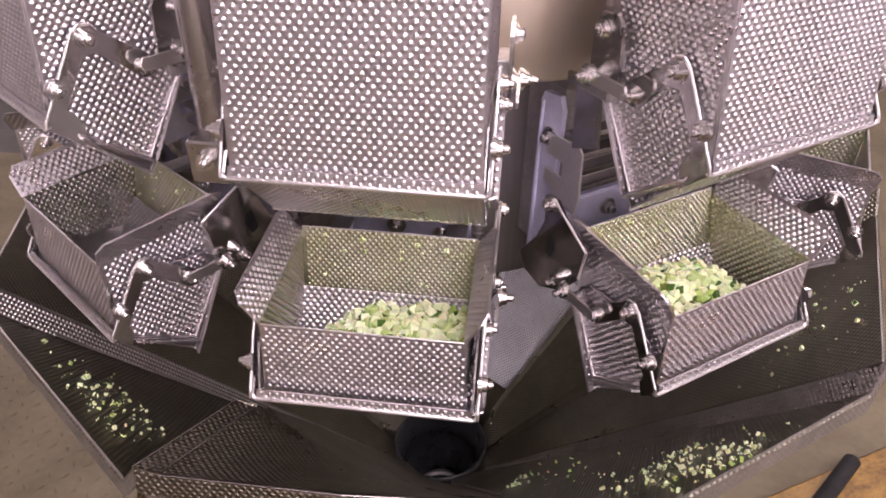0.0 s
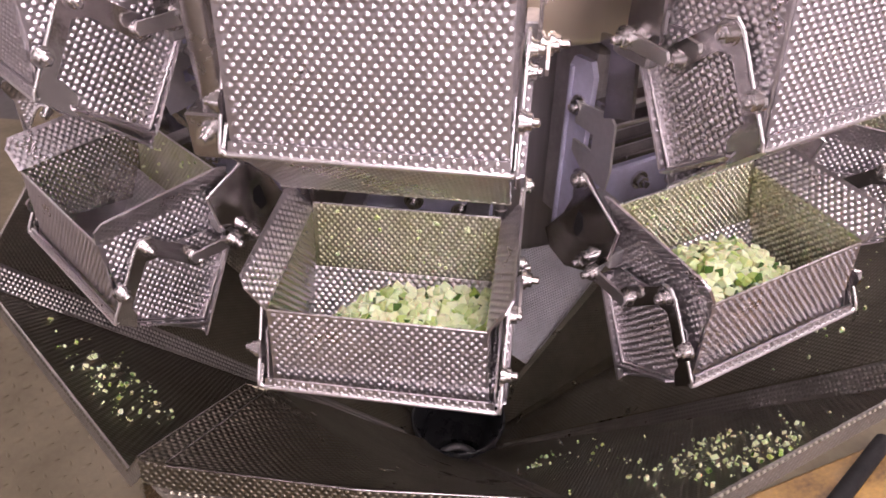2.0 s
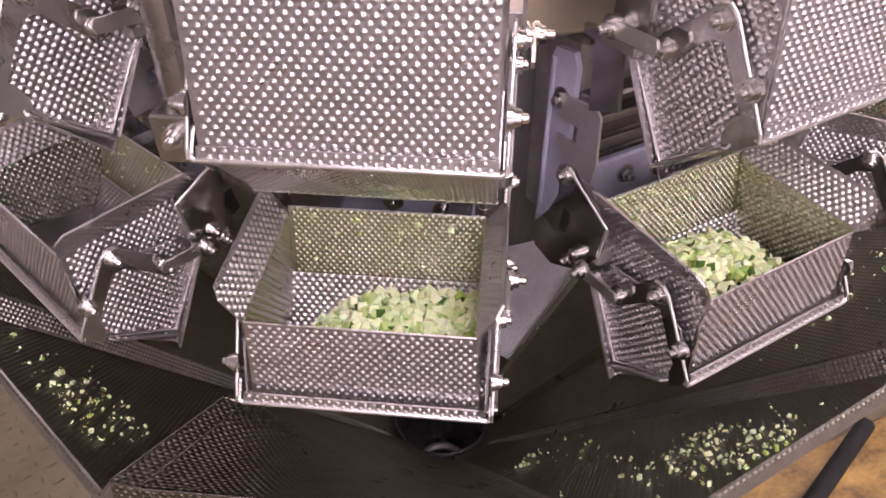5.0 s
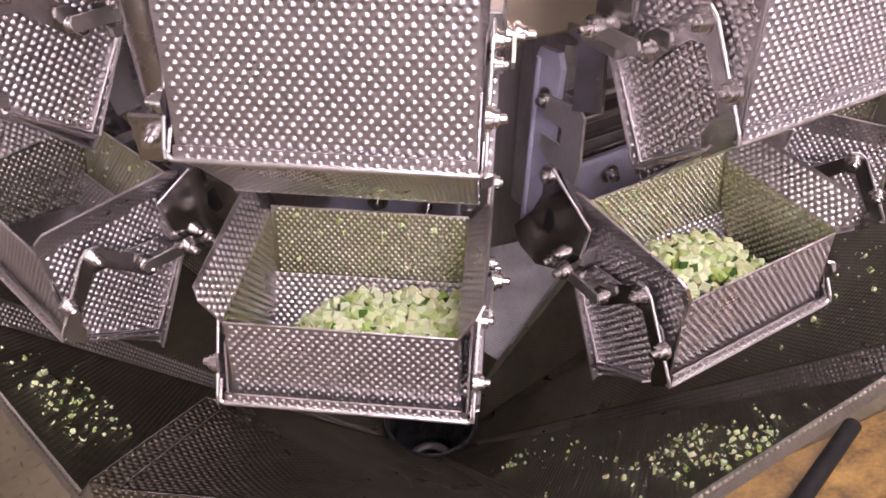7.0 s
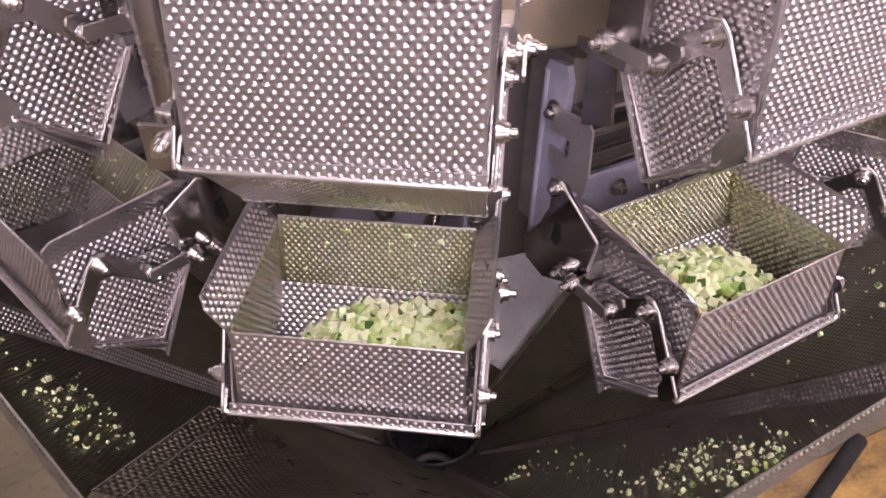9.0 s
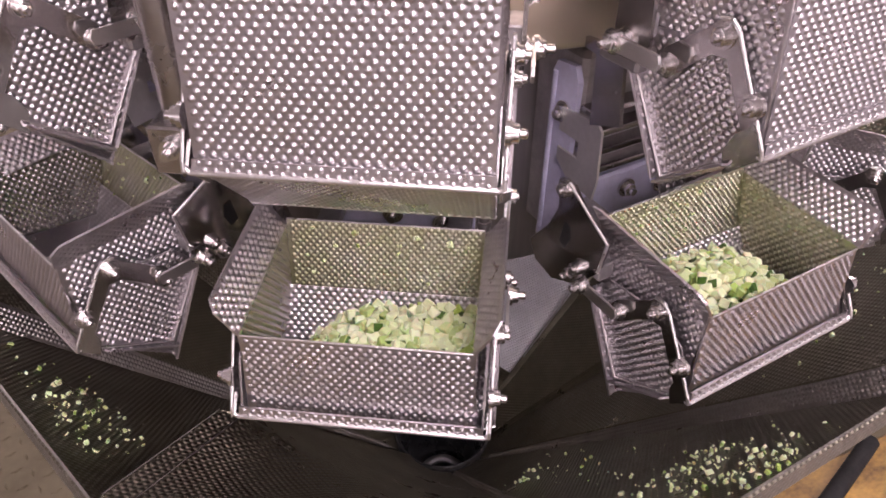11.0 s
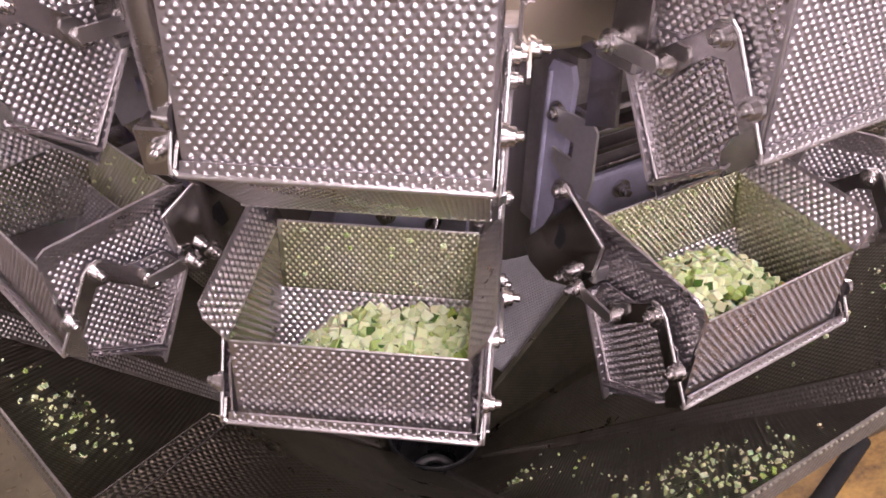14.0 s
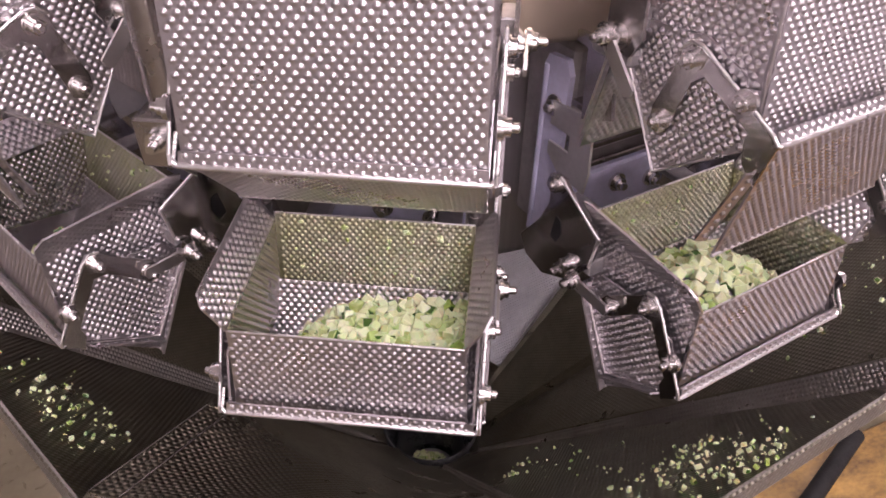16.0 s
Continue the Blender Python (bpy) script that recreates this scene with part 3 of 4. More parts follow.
def chute(floor_mat, ridge_mat, ri=0.08, embossed=0, floor_embossed=0, label="embossed steel discharge chute sloping to the centre outlet"):
    t = thing("discharge_chute", (0, -0.3, cone(0.3)), label, "chute", "ring of discharge chutes")
    ro, rm, w = 0.53, 0.31, 15.8
    re = ri + 0.02
    if floor_embossed:
        s = Solid()
        facet(s, [polar(-w, ro, cone(ro)), polar(w, ro, cone(ro)), polar(w, rm, cone(rm)), polar(-w, rm, cone(rm))])
        part("chute_plate", s, floor_mat, t)
        s = Solid()
        sheet(s, [polar(-w, rm, cone(rm)), polar(w, rm, cone(rm)), polar(w, ri, cone(ri)), polar(-w, ri, cone(ri))], 1, high=0.0018)
        part("chute_plate", s, floor_mat, t)
    else:
        s = Solid()
        facet(s, [polar(-w, ro, cone(ro)), polar(w, ro, cone(ro)), polar(w, ri, cone(ri)), polar(-w, ri, cone(ri))])
        part("chute_plate", s, floor_mat, t)
    s = Solid()
    sheet(s, [polar(w, ro, cone(ro)), polar(18, ro, cone(ro) + 0.028), polar(18, re, cone(re) + 0.010), polar(w, re, cone(re))], embossed)
    part("ridge_side", s, ridge_mat, t)
    s = Solid()
    sheet(s, [polar(-18, ro, cone(ro) + 0.028), polar(-w, ro, cone(ro)), polar(-w, re, cone(re)), polar(-18, re, cone(re) + 0.010)], embossed)
    part("ridge_side", s, ridge_mat, t)
    s = Solid()
    for a0, a1, z0, z1 in ((-18, -w, 0.028, 0.0), (-w, w, 0.0, 0.0), (w, 18, 0.0, 0.028)):
        p, q = polar(a0, ro, cone(ro) + z0), polar(a1, ro, cone(ro) + z1)
        out = Vector((0, -0.0035, -0.019))
        facet(s, [p + out, q + out, q, p])
    part("rim_flange", s, RIMM, t, "turned-down embossed rim flange")
    return t


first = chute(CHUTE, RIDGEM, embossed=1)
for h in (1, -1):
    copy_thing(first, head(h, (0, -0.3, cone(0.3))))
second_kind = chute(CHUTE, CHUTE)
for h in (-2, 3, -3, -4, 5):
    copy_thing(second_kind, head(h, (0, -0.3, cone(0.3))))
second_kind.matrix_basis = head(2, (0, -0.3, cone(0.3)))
# the chute behind the column has its caught light put into a brighter base
lit_chute = chute(LITM, LITM, 0.135, 1, 1, "embossed steel discharge chute behind the column, painted bright as lit")
lit_chute.matrix_basis = head(4, (0, -0.3, cone(0.3)))
s = Solid()
s.turn([(0.165, cone(0.165) - 0.016), (0.075, cone(0.075) - 0.012), (0.075, cone(0.075) - 0.016), (0.165, cone(0.165) - 0.020)], 60)
whole("outlet_funnel", s, CHUTE, "dark steel funnel under the chute ends", "funnel", (0, 0, cone(0.1)))

# the raised inspection chute below the hopper that faces the camera
t = thing("raised_chute", (0, -0.45, 0.66), "raised embossed steel chute tray lying over the ring of chutes", "chute")
CREST = ((0.505, 0.714), (0.402, 0.678), (0.335, 0.580), (0.260, 0.460), (0.145, 0.287))
BED = ((0.505, 0.709), (0.430, 0.605), (0.350, 0.500), (0.270, 0.400), (0.150, 0.250))
EDGE_R = ((0.505, 0.700), (0.430, 0.590), (0.350, 0.490), (0.270, 0.388), (0.150, 0.240))
folds = []
for i in range(4):
    (c0, z0), (c1, z1) = CREST[i], CREST[i + 1]
    k0, k1 = polar(-18, c0 / math.cos(radians(18)), z0), polar(-18, c1 / math.cos(radians(18)), z1)
    f0, f1 = k0 + Vector((0.020, 0, -0.004)), k1 + Vector((0.017, 0, -0.006))
    b0, b1 = Vector((-0.01, -BED[i][0], BED[i][1])), Vector((-0.01, -BED[i + 1][0], BED[i + 1][1]))
    e0, e1 = polar(15.5, EDGE_R[i][0], EDGE_R[i][1]), polar(15.5, EDGE_R[i + 1][0], EDGE_R[i + 1][1])
    d0, d1 = k0 + Vector((-0.012, 0, -0.075)), k1 + Vector((-0.006, 0, -0.11))
    for name, quad in (("tray_fold", (k0, f0, f1, k1)), ("tray_side", (d0, k0, k1, d1))):
        s = Solid()
        facet(s, quad)
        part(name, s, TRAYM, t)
    folds.append((f0, b0, e0))
    last = (f1, b1, e1)
    if i < 1:
        s = Solid()
        s.rod(k0, k1, 0.0007, 6)
        s.rod(f0 + Z * 0.0006, f1 + Z * 0.0006, 0.0006, 6)
        part("tray_edge", s, SHEET, t)
folds.append(last)
rows_ = []
for i in range(len(folds) - 1):
    for a in range(4 if i < len(folds) - 2 else 5):
        f, b, e = (folds[i][c].lerp(folds[i + 1][c], a / 4) for c in range(3))
        rows_.append([f * (1 - w) ** 2 + b * (2 * w * (1 - w)) + e * w ** 2 for w in (c / 12 for c in range(13))])
arcs = [0.0]
for p, q in zip(rows_, rows_[1:]):
    arcs.append(arcs[-1] + (q[6] - p[6]).length)
s = Solid()
grid = [p for r in rows_ for p in r]
s.add(grid, [(13 * i + c, 13 * i + c + 1, 13 * i + c + 14, 13 * i + c + 13) for i in range(len(rows_) - 1) for c in range(12)], True,
      uv=[(p.x, arcs[i]) for i, r in enumerate(rows_) for p in r])
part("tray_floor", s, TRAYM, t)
k0 = polar(-18, 0.505 / math.cos(radians(18)), 0.712)
rim = [k0, k0 + Vector((0.020, 0, -0.004)), Vector((-0.01, -0.505, 0.709)), polar(15.5, 0.505, 0.700)]
s = Solid()
for p, q in zip(rim, rim[1:]):
    facet(s, [p + Vector((0, -0.005, -0.021)), q + Vector((0, -0.005, -0.021)), q, p])
part("rim_flange", s, TRAYM, t, "turned-down embossed rim flange")
s = Solid()
for p, q in zip(rim, rim[1:]):
    s.rod(p, q, 0.0007, 6)
part("tray_edge", s, SHEET, t)

t = thing("outlet_tube", (0, 0, 0.02), "black rubber outlet tube below the chutes", "outlet tube")
s = Solid()
s.turn([(0.077, 0.160), (0.080, 0.158), (0.074, 0.112), (0.066, 0.104), (0.062, 0.106), (0.068, 0.116), (0.073, 0.157), (0.077, 0.160)], 48)
part("collar", s, BLACKM, t)
s = Solid()
s.turn([(0.064, 0.106), (0.052, 0.050), (0.044, 0.010), (0.040, 0.010), (0.048, 0.052), (0.060, 0.106)], 48)
part("hose", s, BLACKM, t)
s = Solid()
s.turn([(0.0415, 0.026), (0.0415, 0.030), (0.0300, 0.0285), (0.0295, 0.020), (0.0405, 0.020)], 40)
part("mouth_ring", s, GREYM, t, "grey metal ring in the tube's mouth")
s = Solid()
s.turn([(0.046, 0.012), (0.0, 0.012)], 40)
part("base", s, BLACKM, t)

# ---- floor, boards and room ----
s = Solid()
s.box(-4, 4, -4, 4, -0.35, -0.25)
whole("floor", s, FLOORM, "grey concrete floor of the hall", "floor", kind="structure")
s = Solid()
s.slab([(-2.2, -3.2), (2.2, -3.2), (2.2, -1.75), (-0.15, -1.75), (-0.15, 0.8), (-2.2, 0.8)], (0, 0, 0.2), X, Y, thick=0.008)
deck = whole("platform_deck", s, PLATEM, "dusty beige steel tread plate platform", "platform", kind="structure")
s = Solid()
for i in range(-60, 4):
    for j in range(-44, 4):
        x, y = i * 0.026, j * 0.026
        if -1.3 < x < -0.16 and -0.95 < y < 0.1:
            a = radians(45 if (i + j) % 2 else -45)
            d, n = Vector((math.cos(a), math.sin(a), 0)), Vector((-math.sin(a), math.cos(a), 0))
            c = Vector((x, y, 0.1995))
            s.add([c - d * 0.010, c - n * 0.0028, c + d * 0.010, c + n * 0.0028, c - d * 0.006 + Z * 0.0032, c + d * 0.006 + Z * 0.0032],
                  [(0, 1, 4), (1, 5, 4), (1, 2, 5), (2, 3, 5), (3, 4, 5), (3, 0, 4)], True)
lugs = part("tread_lugs", s, PLATEM, deck)
tagged(lugs, "raised lugs of the tread plate", kind="stuff")

s = Solid()
s.slab([(0.33, -0.183), (2.2, 0.896), (2.2, 2.2), (0.33, 2.2)], (0, 0, 0.185), X, Y, thick=0.008)
whole("platform_landing", s, PLATEM, "dusty beige steel plate landing beyond the pallet", "platform", kind="structure")
t = thing("pallet", (0.62, -0.01, 0.10), "stained yellow wooden boards of a pallet below the chute rim", "pallet")
for i in range(5):
    s = Solid()
    s.box(-0.28, 1.22, -0.122 - 0.112 * i, -0.012 - 0.112 * i + 0.002, 0.172, 0.196, 0.003)
    part("board", s, BOARDM, t)
for x in (-0.20, 0.46, 1.12):
    s = Solid()
    s.box(x, x + 0.09, -0.56, -0.012, 0.08, 0.172, 0.003)
    part("bearer", s, BOARDM, t)
t.rotation_euler.z = radians(30)
s = Solid()
s.rod((0.668, 0.011, 0.207), (0.40, -0.307, 0.207), 0.013, 16)
whole("black_bar", s, BARM, "black round bar lying across the pallet boards", "bar", (0.55, -0.13, 0.2))

# unseen walls and ceiling, added pale to brighten what the steel reflects
for name, b in (("wall_north", (-4, 4, 3.9, 4.0, -0.25, 3.3)), ("wall_south", (-4, 4, -4.0, -3.9, -0.25, 3.3)),
                ("wall_east", (3.9, 4.0, -3.9, 3.9, -0.25, 3.3)), ("wall_west", (-4.0, -3.9, -3.9, 3.9, -0.25, 3.3))):
    s = Solid()
    s.box(*b)
    whole(name, s, WALLM, "pale unseen wall added around the machine for its reflections", "wall", kind="structure")
s = Solid()
s.box(-4, 4, -4, 4, 3.3, 3.4)
whole("ceiling", s, WALLM, "pale unseen ceiling added above the machine for its reflections", "ceiling", kind="structure")
# ceiling lights added out of view, sized and placed by the steel's highlights
for x, y in LAMPS:
    t = thing("ceiling_light", (x, y, LAMP_Z), "white fluorescent ceiling light added out of view", "ceiling light", "ceiling lights")
    s = Solid()
    s.box(x - 0.73, x + 0.73, y - 0.52, y + 0.52, LAMP_Z + 0.004, LAMP_Z + 0.06, 0.004)
    part("housing", s, WALLM, t)
    s = Solid()
    s.box(x - 0.70, x + 0.70, y - 0.49, y + 0.49, LAMP_Z - 0.012, LAMP_Z, 0.003)
    part("diffuser", s, TUBE, t)
    s = Solid()
    for k in (-0.5, 0.5):
        s.rod((x + k, y, LAMP_Z + 0.06), (x + k, y, 3.3), 0.004, 8)
    part("hanger_wire", s, BOLT, t)

# glowing panels added out of view for the low highlights on the embossed steel
for x in FILL_PANELS:
    t = thing("wall_light", (x, -3.85, WALL_Z), "long glowing wall panel added out of view for low highlights", "wall light", "wall lights")
    s = Solid()
    s.box(x - 0.80, x + 0.80, -3.90, -3.86, WALL_Z - 0.32, WALL_Z + 0.32, 0.006)
    part("housing", s, WALLM, t)
    s = Solid()
    s.box(x - 0.76, x + 0.76, -3.858, -3.84, WALL_Z - 0.28, WALL_Z + 0.28, 0.004)
    part("diffuser", s, PANEL, t)


# ---- cucumber ----
rnd = random.Random(7)


def die_mesh(size, skin):
    """One diced cube: uneven corners, cut edges slightly broken, green skin on one face where skin is true."""
    bm = bmesh.new()
    bmesh.ops.create_cube(bm, size=size)
    for v in bm.verts:
        v.co += Vector([rnd.uniform(-0.12, 0.12) * size for _ in range(3)])
    bmesh.ops.bevel(bm, geom=list(bm.edges), offset=size * 0.10, segments=1, affect="EDGES")
    bm.normal_update()
    if skin:
        for f in bm.faces:
            f.material_index = 1 if f.normal.z > 0.75 else 0
    me = bpy.data.meshes.new("cucumber_cube")
    bm.to_mesh(me)
    bm.free()
    me.materials.append(FLESH)
    me.materials.append(SKIN)
    return me


DICE = [die_mesh(0.0062 + 0.0002 * i, i in (1, 2, 4, 5, 7)) for i in range(9)]


def gate_floor(u):
    return 0.711 + (u - 0.404) * 0.776 if u > 0.404 else 0.711 + (0.404 - u) * 1.97


def heap(v0, v1, u0, u1, top, layers=2, step=0.0078, floor=gate_floor, margin=0.004):
    """Places of cubes under the surface top(v, u), in the space of head 0."""
    out = []
    for k in range(layers):
        v = v0
        while v <= v1:
            u = u0
            while u <= u1:
                a, b = v + rnd.uniform(-0.0024, 0.0024) + 0.004 * (k % 2), u + rnd.uniform(-0.0024, 0.0024) + 0.004 * (k % 2)
                z = top(a, b) - k * 0.0058 + rnd.uniform(-0.0028, 0.0028)
                if z > floor(b) + margin:
                    out.append(Vector((a, -b, z)))
                u += step
            v += step
    return out


def any_turn():
    return Euler([rnd.uniform(-3.1, 3.1) for _ in range(3)]).to_matrix().to_4x4()


def joined(name, places, meshes, label, category, scale=None):
    """Many cubes or bits in one object."""
    s = Solid()
    for p in places:
        me = rnd.choice(meshes)
        k = scale(rnd) if scale else 1.0
        m = Matrix.Translation(p) @ any_turn() @ Matrix.Diagonal((k, k * rnd.uniform(0.4, 1.3) if scale else k, k * rnd.uniform(0.35, 0.9) if scale else k, 1))
        vs = [m @ v.co for v in me.vertices]
        for want in (0, 1):
            s.add(vs, [tuple(f.vertices) for f in me.polygons if f.material_index == want], mi=want)
    return whole(name, s, [FLESH, SKIN], label, category, tuple(places[0]), kind="stuff")


def centre_top(v, u):
    return 0.772 + 0.014 * min(1, max(0, (v + 0.045) / 0.06)) - 0.9 * max(0, -0.02 - v) * 0.5 - 0.16 * abs(u - 0.425)


joined("cucumber_cubes", heap(-0.050, 0.064, 0.376, 0.445, centre_top, 4, 0.0066), DICE, "heap of diced cucumber resting in the weigh hopper", "diced cucumber")


def right_top(v, u):
    return 0.799 - 0.36 * max(0, math.hypot(v + 0.016, (u - 0.418) * 1.2) - 0.014)


def cubes(places, h, group):
    out = []
    for p in places:
        ob = new("cucumber_cube", rnd.choice(DICE))
        ob.matrix_basis = head(h) @ Matrix.Translation(p) @ any_turn()
        out.append(tagged(ob, "pale green cucumber cube with damp cut faces", "cucumber cube", group))
    return out


old_right = cubes(heap(-0.064, 0.046, 0.376, 0.448, right_top, 1, 0.0074), 1, "cucumber cubes of the first portion")
old_left = cubes(rnd.sample(heap(-0.02, 0.070, 0.38, 0.444, lambda v, u: 0.752, 2), 44), -1, "cucumber cubes of the first portion beside it")


new_right_rest = heap(-0.062, 0.040, 0.376, 0.446, right_top, 1, 0.0078)
new_right = cubes([Vector((p.x * 0.5 - 0.022, p.y, p.z - 0.012)) + UP for p in new_right_rest], 1, "cucumber cubes of the next portion")
new_left_rest = rnd.sample(heap(-0.05, 0.055, 0.38, 0.448, lambda v, u: 0.752, 2), 30)
new_left = cubes([p + UP for p in new_left_rest], -1, "cucumber cubes of the next portion beside it")
far_rest = rnd.sample(heap(-0.05, 0.055, 0.38, 0.448, lambda v, u: 0.752, 2), 40)
side_cubes = cubes(far_rest[:20], 2, "cucumber cubes further round the ring")
back_cubes = cubes(far_rest[20:], 3, "cucumber cubes behind the column")



def clumps(n, h, d, v0, v1, z):
    """Small clumps of cubes low in a hopper; nobody could count these."""
    out = []
    for _ in range(n):
        c = head(h) @ (Vector((rnd.uniform(v0, v1), -rnd.uniform(0.392, 0.432), z + rnd.uniform(-0.006, 0.004))) + d)
        places = [c + Vector([rnd.uniform(-0.011, 0.011) for _ in range(3)]) for _ in range(6)]
        places[0] = c
        out.append(joined("cucumber_clump", places, DICE, "loose clump of diced cucumber", "diced cucumber"))
    return out


old_right += clumps(44, 1, Vector((0, 0, 0)), -0.055, 0.035, 0.768)
old_left += clumps(24, -1, Vector((0, 0, 0)), -0.01, 0.06, 0.748)
side_cubes += clumps(40, 2, Vector((0, 0, 0)), -0.05, 0.05, 0.752)
back_cubes += clumps(30, 3, Vector((0, 0, 0)), -0.05, 0.05, 0.752)
falling_right, falling_left = clumps(30, 1, UP, -0.052, -0.008, 0.758), clumps(10, -1, UP, -0.03, 0.05, 0.748)

# crumbs left on the chutes and hopper walls
CRUMBS = [die_mesh(0.0046, i in (1, 3)) for i in range(5)]


def crumb_scale(r):
    return 0.20 + 0.85 * r.random() ** 2.6


def scatter(n, a0, a1, sa, r0, r1):
    out = []
    for _ in range(n):
        a, r = rnd.gauss((a0 + a1) / 2, sa), rnd.uniform(r0, r1)
        k = math.cos(radians(a - 36 * round(a / 36))) / math.cos(radians(15.8))
        out.append(polar(a, r, 0.566 + 1.19 * (r * k - 0.43) + 0.0022))
    return out


joined("cucumber_crumbs", scatter(150, -41, -27, 5.5, 0.44, 0.495), CRUMBS, "cucumber crumbs stuck to the chute", "cucumber crumbs", crumb_scale)
joined("cucumber_crumbs", scatter(260, 31, 40, 4.2, 0.42, 0.505), CRUMBS, "cucumber crumbs stuck to the chute", "cucumber crumbs", crumb_scale)
joined("cucumber_crumbs", scatter(90, 66, 76, 5.0, 0.41, 0.50), CRUMBS, "cucumber crumbs stuck to the chute", "cucumber crumbs", crumb_scale)
joined("cucumber_crumbs", scatter(60, 20, 42, 8.0, 0.22, 0.42), CRUMBS, "few cucumber crumbs low on the chute", "cucumber crumbs", crumb_scale)
for h in (0, 1, -1):
    pts = []
    for _ in range(22):
        k = rnd.random() ** 1.5
        pts.append(head(h) @ Vector((rnd.uniform(-0.06, 0.06), -0.3545 - 0.016 * k, 0.829 - 0.07 * k)))
    for v, k in ((-0.052, 0.02), (-0.020, 0.05), (0.022, 0.06), (0.045, 0.10), (-0.035, 0.2), (0.010, 0.16)):
        pts += [head(h) @ Vector((v + rnd.uniform(-0.0015, 0.0015), -0.3545 - 0.016 * k, 0.829 - 0.07 * k)) for _ in range(4)]
    joined("cucumber_crumbs", pts, CRUMBS, "crumbs stuck to the hopper wall", "cucumber crumbs", lambda r: 0.3 + 0.5 * r.random() ** 2)


# ---- what moves ----
def chute_top(a, r):
    return cone(r * math.cos(radians(a - 36 * round(a / 36))) / math.cos(radians(15.8)))


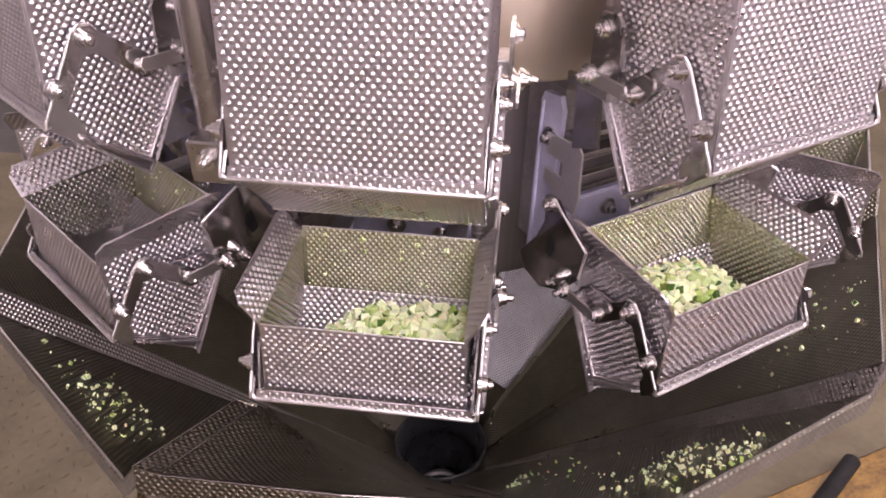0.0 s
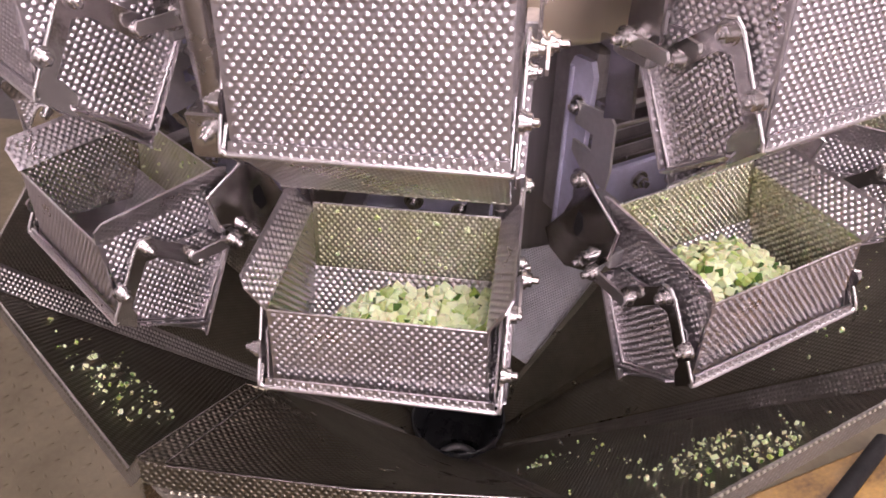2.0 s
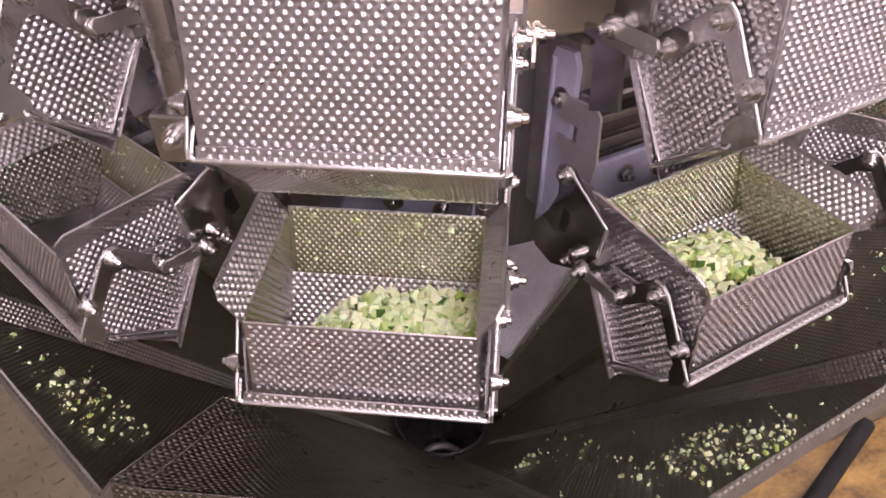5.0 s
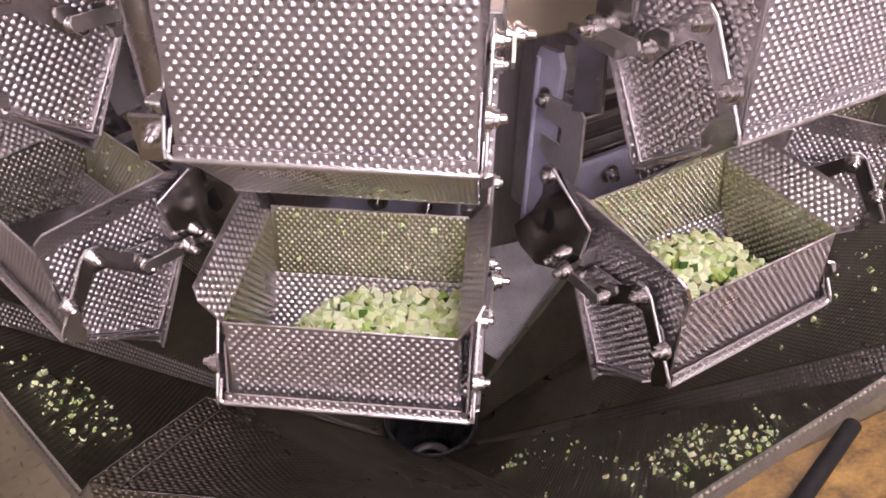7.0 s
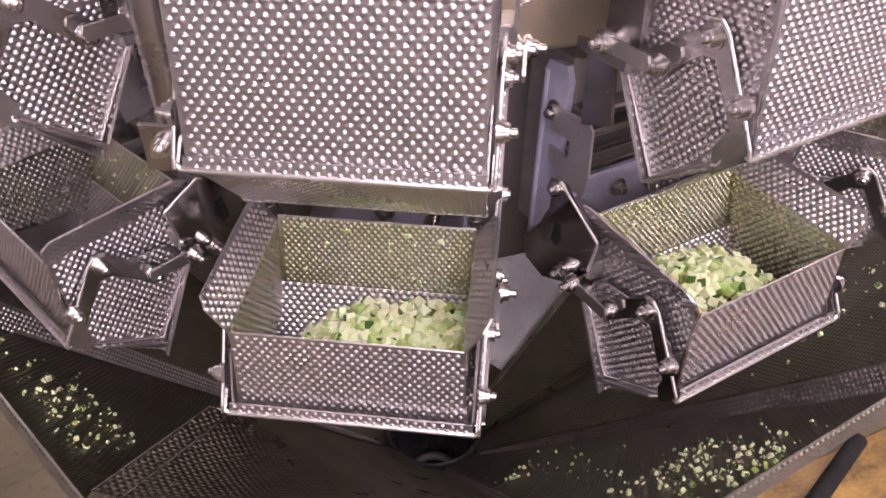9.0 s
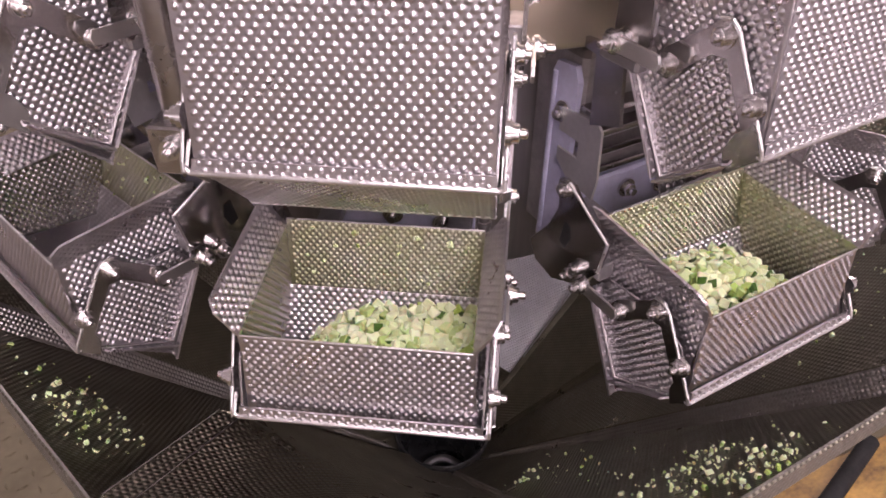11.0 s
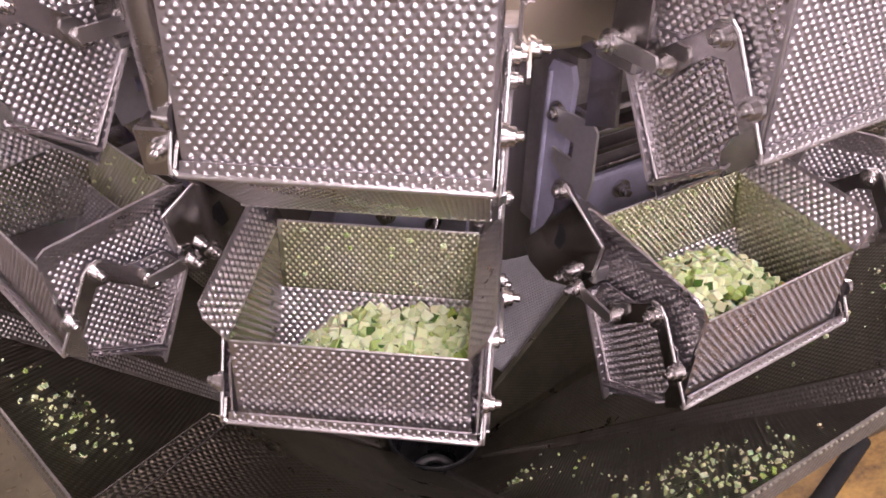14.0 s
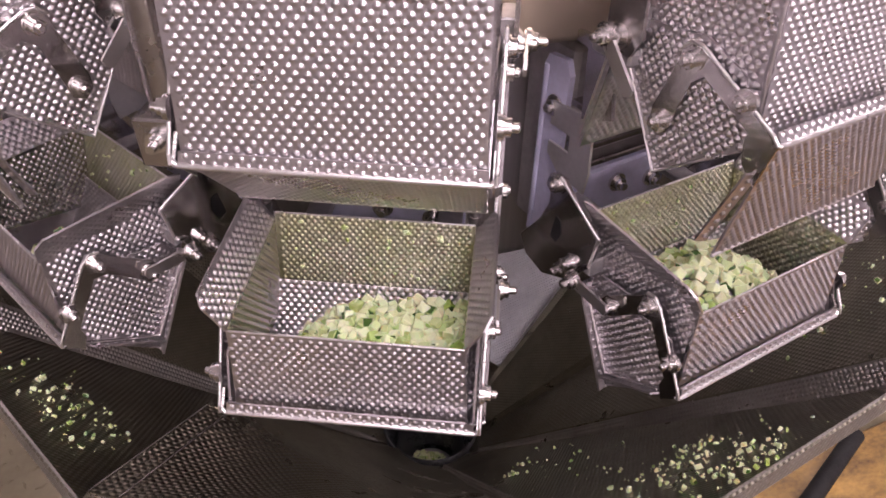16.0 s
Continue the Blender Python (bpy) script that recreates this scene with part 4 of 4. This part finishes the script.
def motions():
    def swing(unit, origin, d, degrees, rows):
        _, (gate, rear), links = unit
        p, q = PIVOT + d - Vector(origin), HINGE + d - Vector(origin)
        walk(gate, [(t, pose(*p, -degrees * k)) for t, k in rows])
        walk(rear, [(t, pose(*q, 1.3 * degrees * k)) for t, k in rows])
        for link in links:
            q = link.location.copy()
            walk(link, [(t, pose(*q, 1.35 * degrees * k)) for t, k in rows])

    LO, HI = (0, -0.41, 0.71), (0, -0.41, 0.89)
    swing(lower[1], LO, Vector((0, 0, 0)), 22, [(0, 0), (14.27, 0), (14.40, 1), (14.7, 1), (15.08, 1), (15.2, 0), (16, 0)])
    swing(lower[-1], LO, Vector((0, 0, 0)), 22, [(0, 0), (14.39, 0), (14.51, 1), (14.7, 1), (15.05, 1), (15.17, 0), (16, 0)])
    swing(lower[2], LO, Vector((0, 0, 0)), 22, [(0, 0), (14.65, 0), (14.77, 1), (15.25, 1), (15.4, 0), (16, 0)])
    swing(lower[3], LO, Vector((0, 0, 0)), 22, [(0, 0), (14.56, 0), (14.68, 1), (15.2, 1), (15.4, 0), (16, 0)])
    swing(upper[1], HI, UP, 33, [(0, 0), (15.34, 0), (15.46, 1), (15.7, 1), (16, 1)])
    swing(upper[-1], HI, UP, 33, [(0, 0), (15.46, 0), (15.57, 1), (15.8, 1), (16, 1)])

    def tumble(ob, points):
        """Keys a cube through places, turning a little from each to the next."""
        q = ob.matrix_basis.to_3x3().normalized().to_4x4()
        rows, last = [], None
        axis = Vector([rnd.uniform(-1, 1) for _ in range(3)]).normalized()
        for t, p in points:
            if last is not None and (p - last).length > 0.004:
                q = Matrix.Rotation(radians(rnd.uniform(20, 70)), 4, axis) @ q
            rows.append((t, Matrix.Translation(p) @ q))
            last = p
        walk(ob, rows)

    def to_outlet(ob, t0, angle, wide, r0, r1, slide):
        p = ob.location.copy()
        a, r = angle + rnd.uniform(-wide, wide), rnd.uniform(r0, r1)
        lift = rnd.uniform(0.012, 0.034)
        land = polar(a, r, chute_top(a, r) + lift)
        t1 = t0 + math.sqrt(max(0.02, p.z - land.z) / 4.9)
        mid = p.lerp(land, 0.5)
        mid.z = p.z - 0.27 * (p.z - land.z)
        tm = t0 + (t1 - t0) * 0.52
        long = slide * rnd.uniform(0.75, 1.3)
        low = polar(a, 0.055, cone(0.055) + 0.02)
        end = Vector((rnd.uniform(-0.02, 0.02), rnd.uniform(-0.02, 0.02), 0.03))
        rows = [(0, p), (t0, p), (tm, mid), (t1, land)]
        for part_time, part_way in ((0.05, 0.985), (0.2, 0.90), (0.4, 0.76), (0.6, 0.57), (0.8, 0.36)):
            rr = max(0.07, r * part_way)
            rows.append((t1 + long * part_time, polar(a, rr, chute_top(a, rr) + lift)))
        tumble(ob, rows + [(t1 + long, low), (t1 + long + 0.12, end), (16.0, end)])

    for ob in old_right:
        to_outlet(ob, 14.27 + 0.10 * rnd.random(), 34, 13, 0.33, 0.46, 0.62)
    for ob in old_left:
        to_outlet(ob, 14.375 + 0.08 * rnd.random(), -28, 5, 0.34, 0.41, 0.50)
    for ob in side_cubes:
        to_outlet(ob, 14.71 + 0.15 * rnd.random(), 69, 12, 0.22, 0.36, 0.37)
    for ob in back_cubes:
        to_outlet(ob, 14.63 + 0.17 * rnd.random(), 111, 10, 0.22, 0.36, 0.36)

    def refill(obs, rest, h, t0):
        for ob, goal in zip(obs, rest):
            p, g = ob.location.copy(), head(h) @ goal
            t = t0 + 0.09 * rnd.random()
            fall = 0.17 + 0.06 * rnd.random()
            mid = p.lerp(g, 0.5) + Vector((rnd.uniform(-0.012, 0.012), rnd.uniform(-0.012, 0.012), 0))
            mid.z = p.z - 0.34 * (p.z - g.z)
            hop = g + Vector((rnd.uniform(-0.008, 0.008), rnd.uniform(-0.008, 0.008), rnd.uniform(0.003, 0.010)))
            tumble(ob, [(0, p), (t, p), (t + fall * 0.52, mid), (t + fall, hop), (t + fall + 0.08, g), (t + fall + 0.2, g), (16.0, g)])

    def below(obs, h):
        back = head(h).inverted()
        out = []
        for ob in obs:
            p = back @ ob.location
            out.append(Vector((p.x, -0.413 + 0.7 * (p.y + 0.413), 0.766)))
        return out

    refill(falling_right, below(falling_right, 1), 1, 15.38)
    refill(falling_left, below(falling_left, -1), -1, 15.50)
    refill(new_right, new_right_rest, 1, 15.395)
    refill(new_left, new_left_rest, -1, 15.51)


motions()
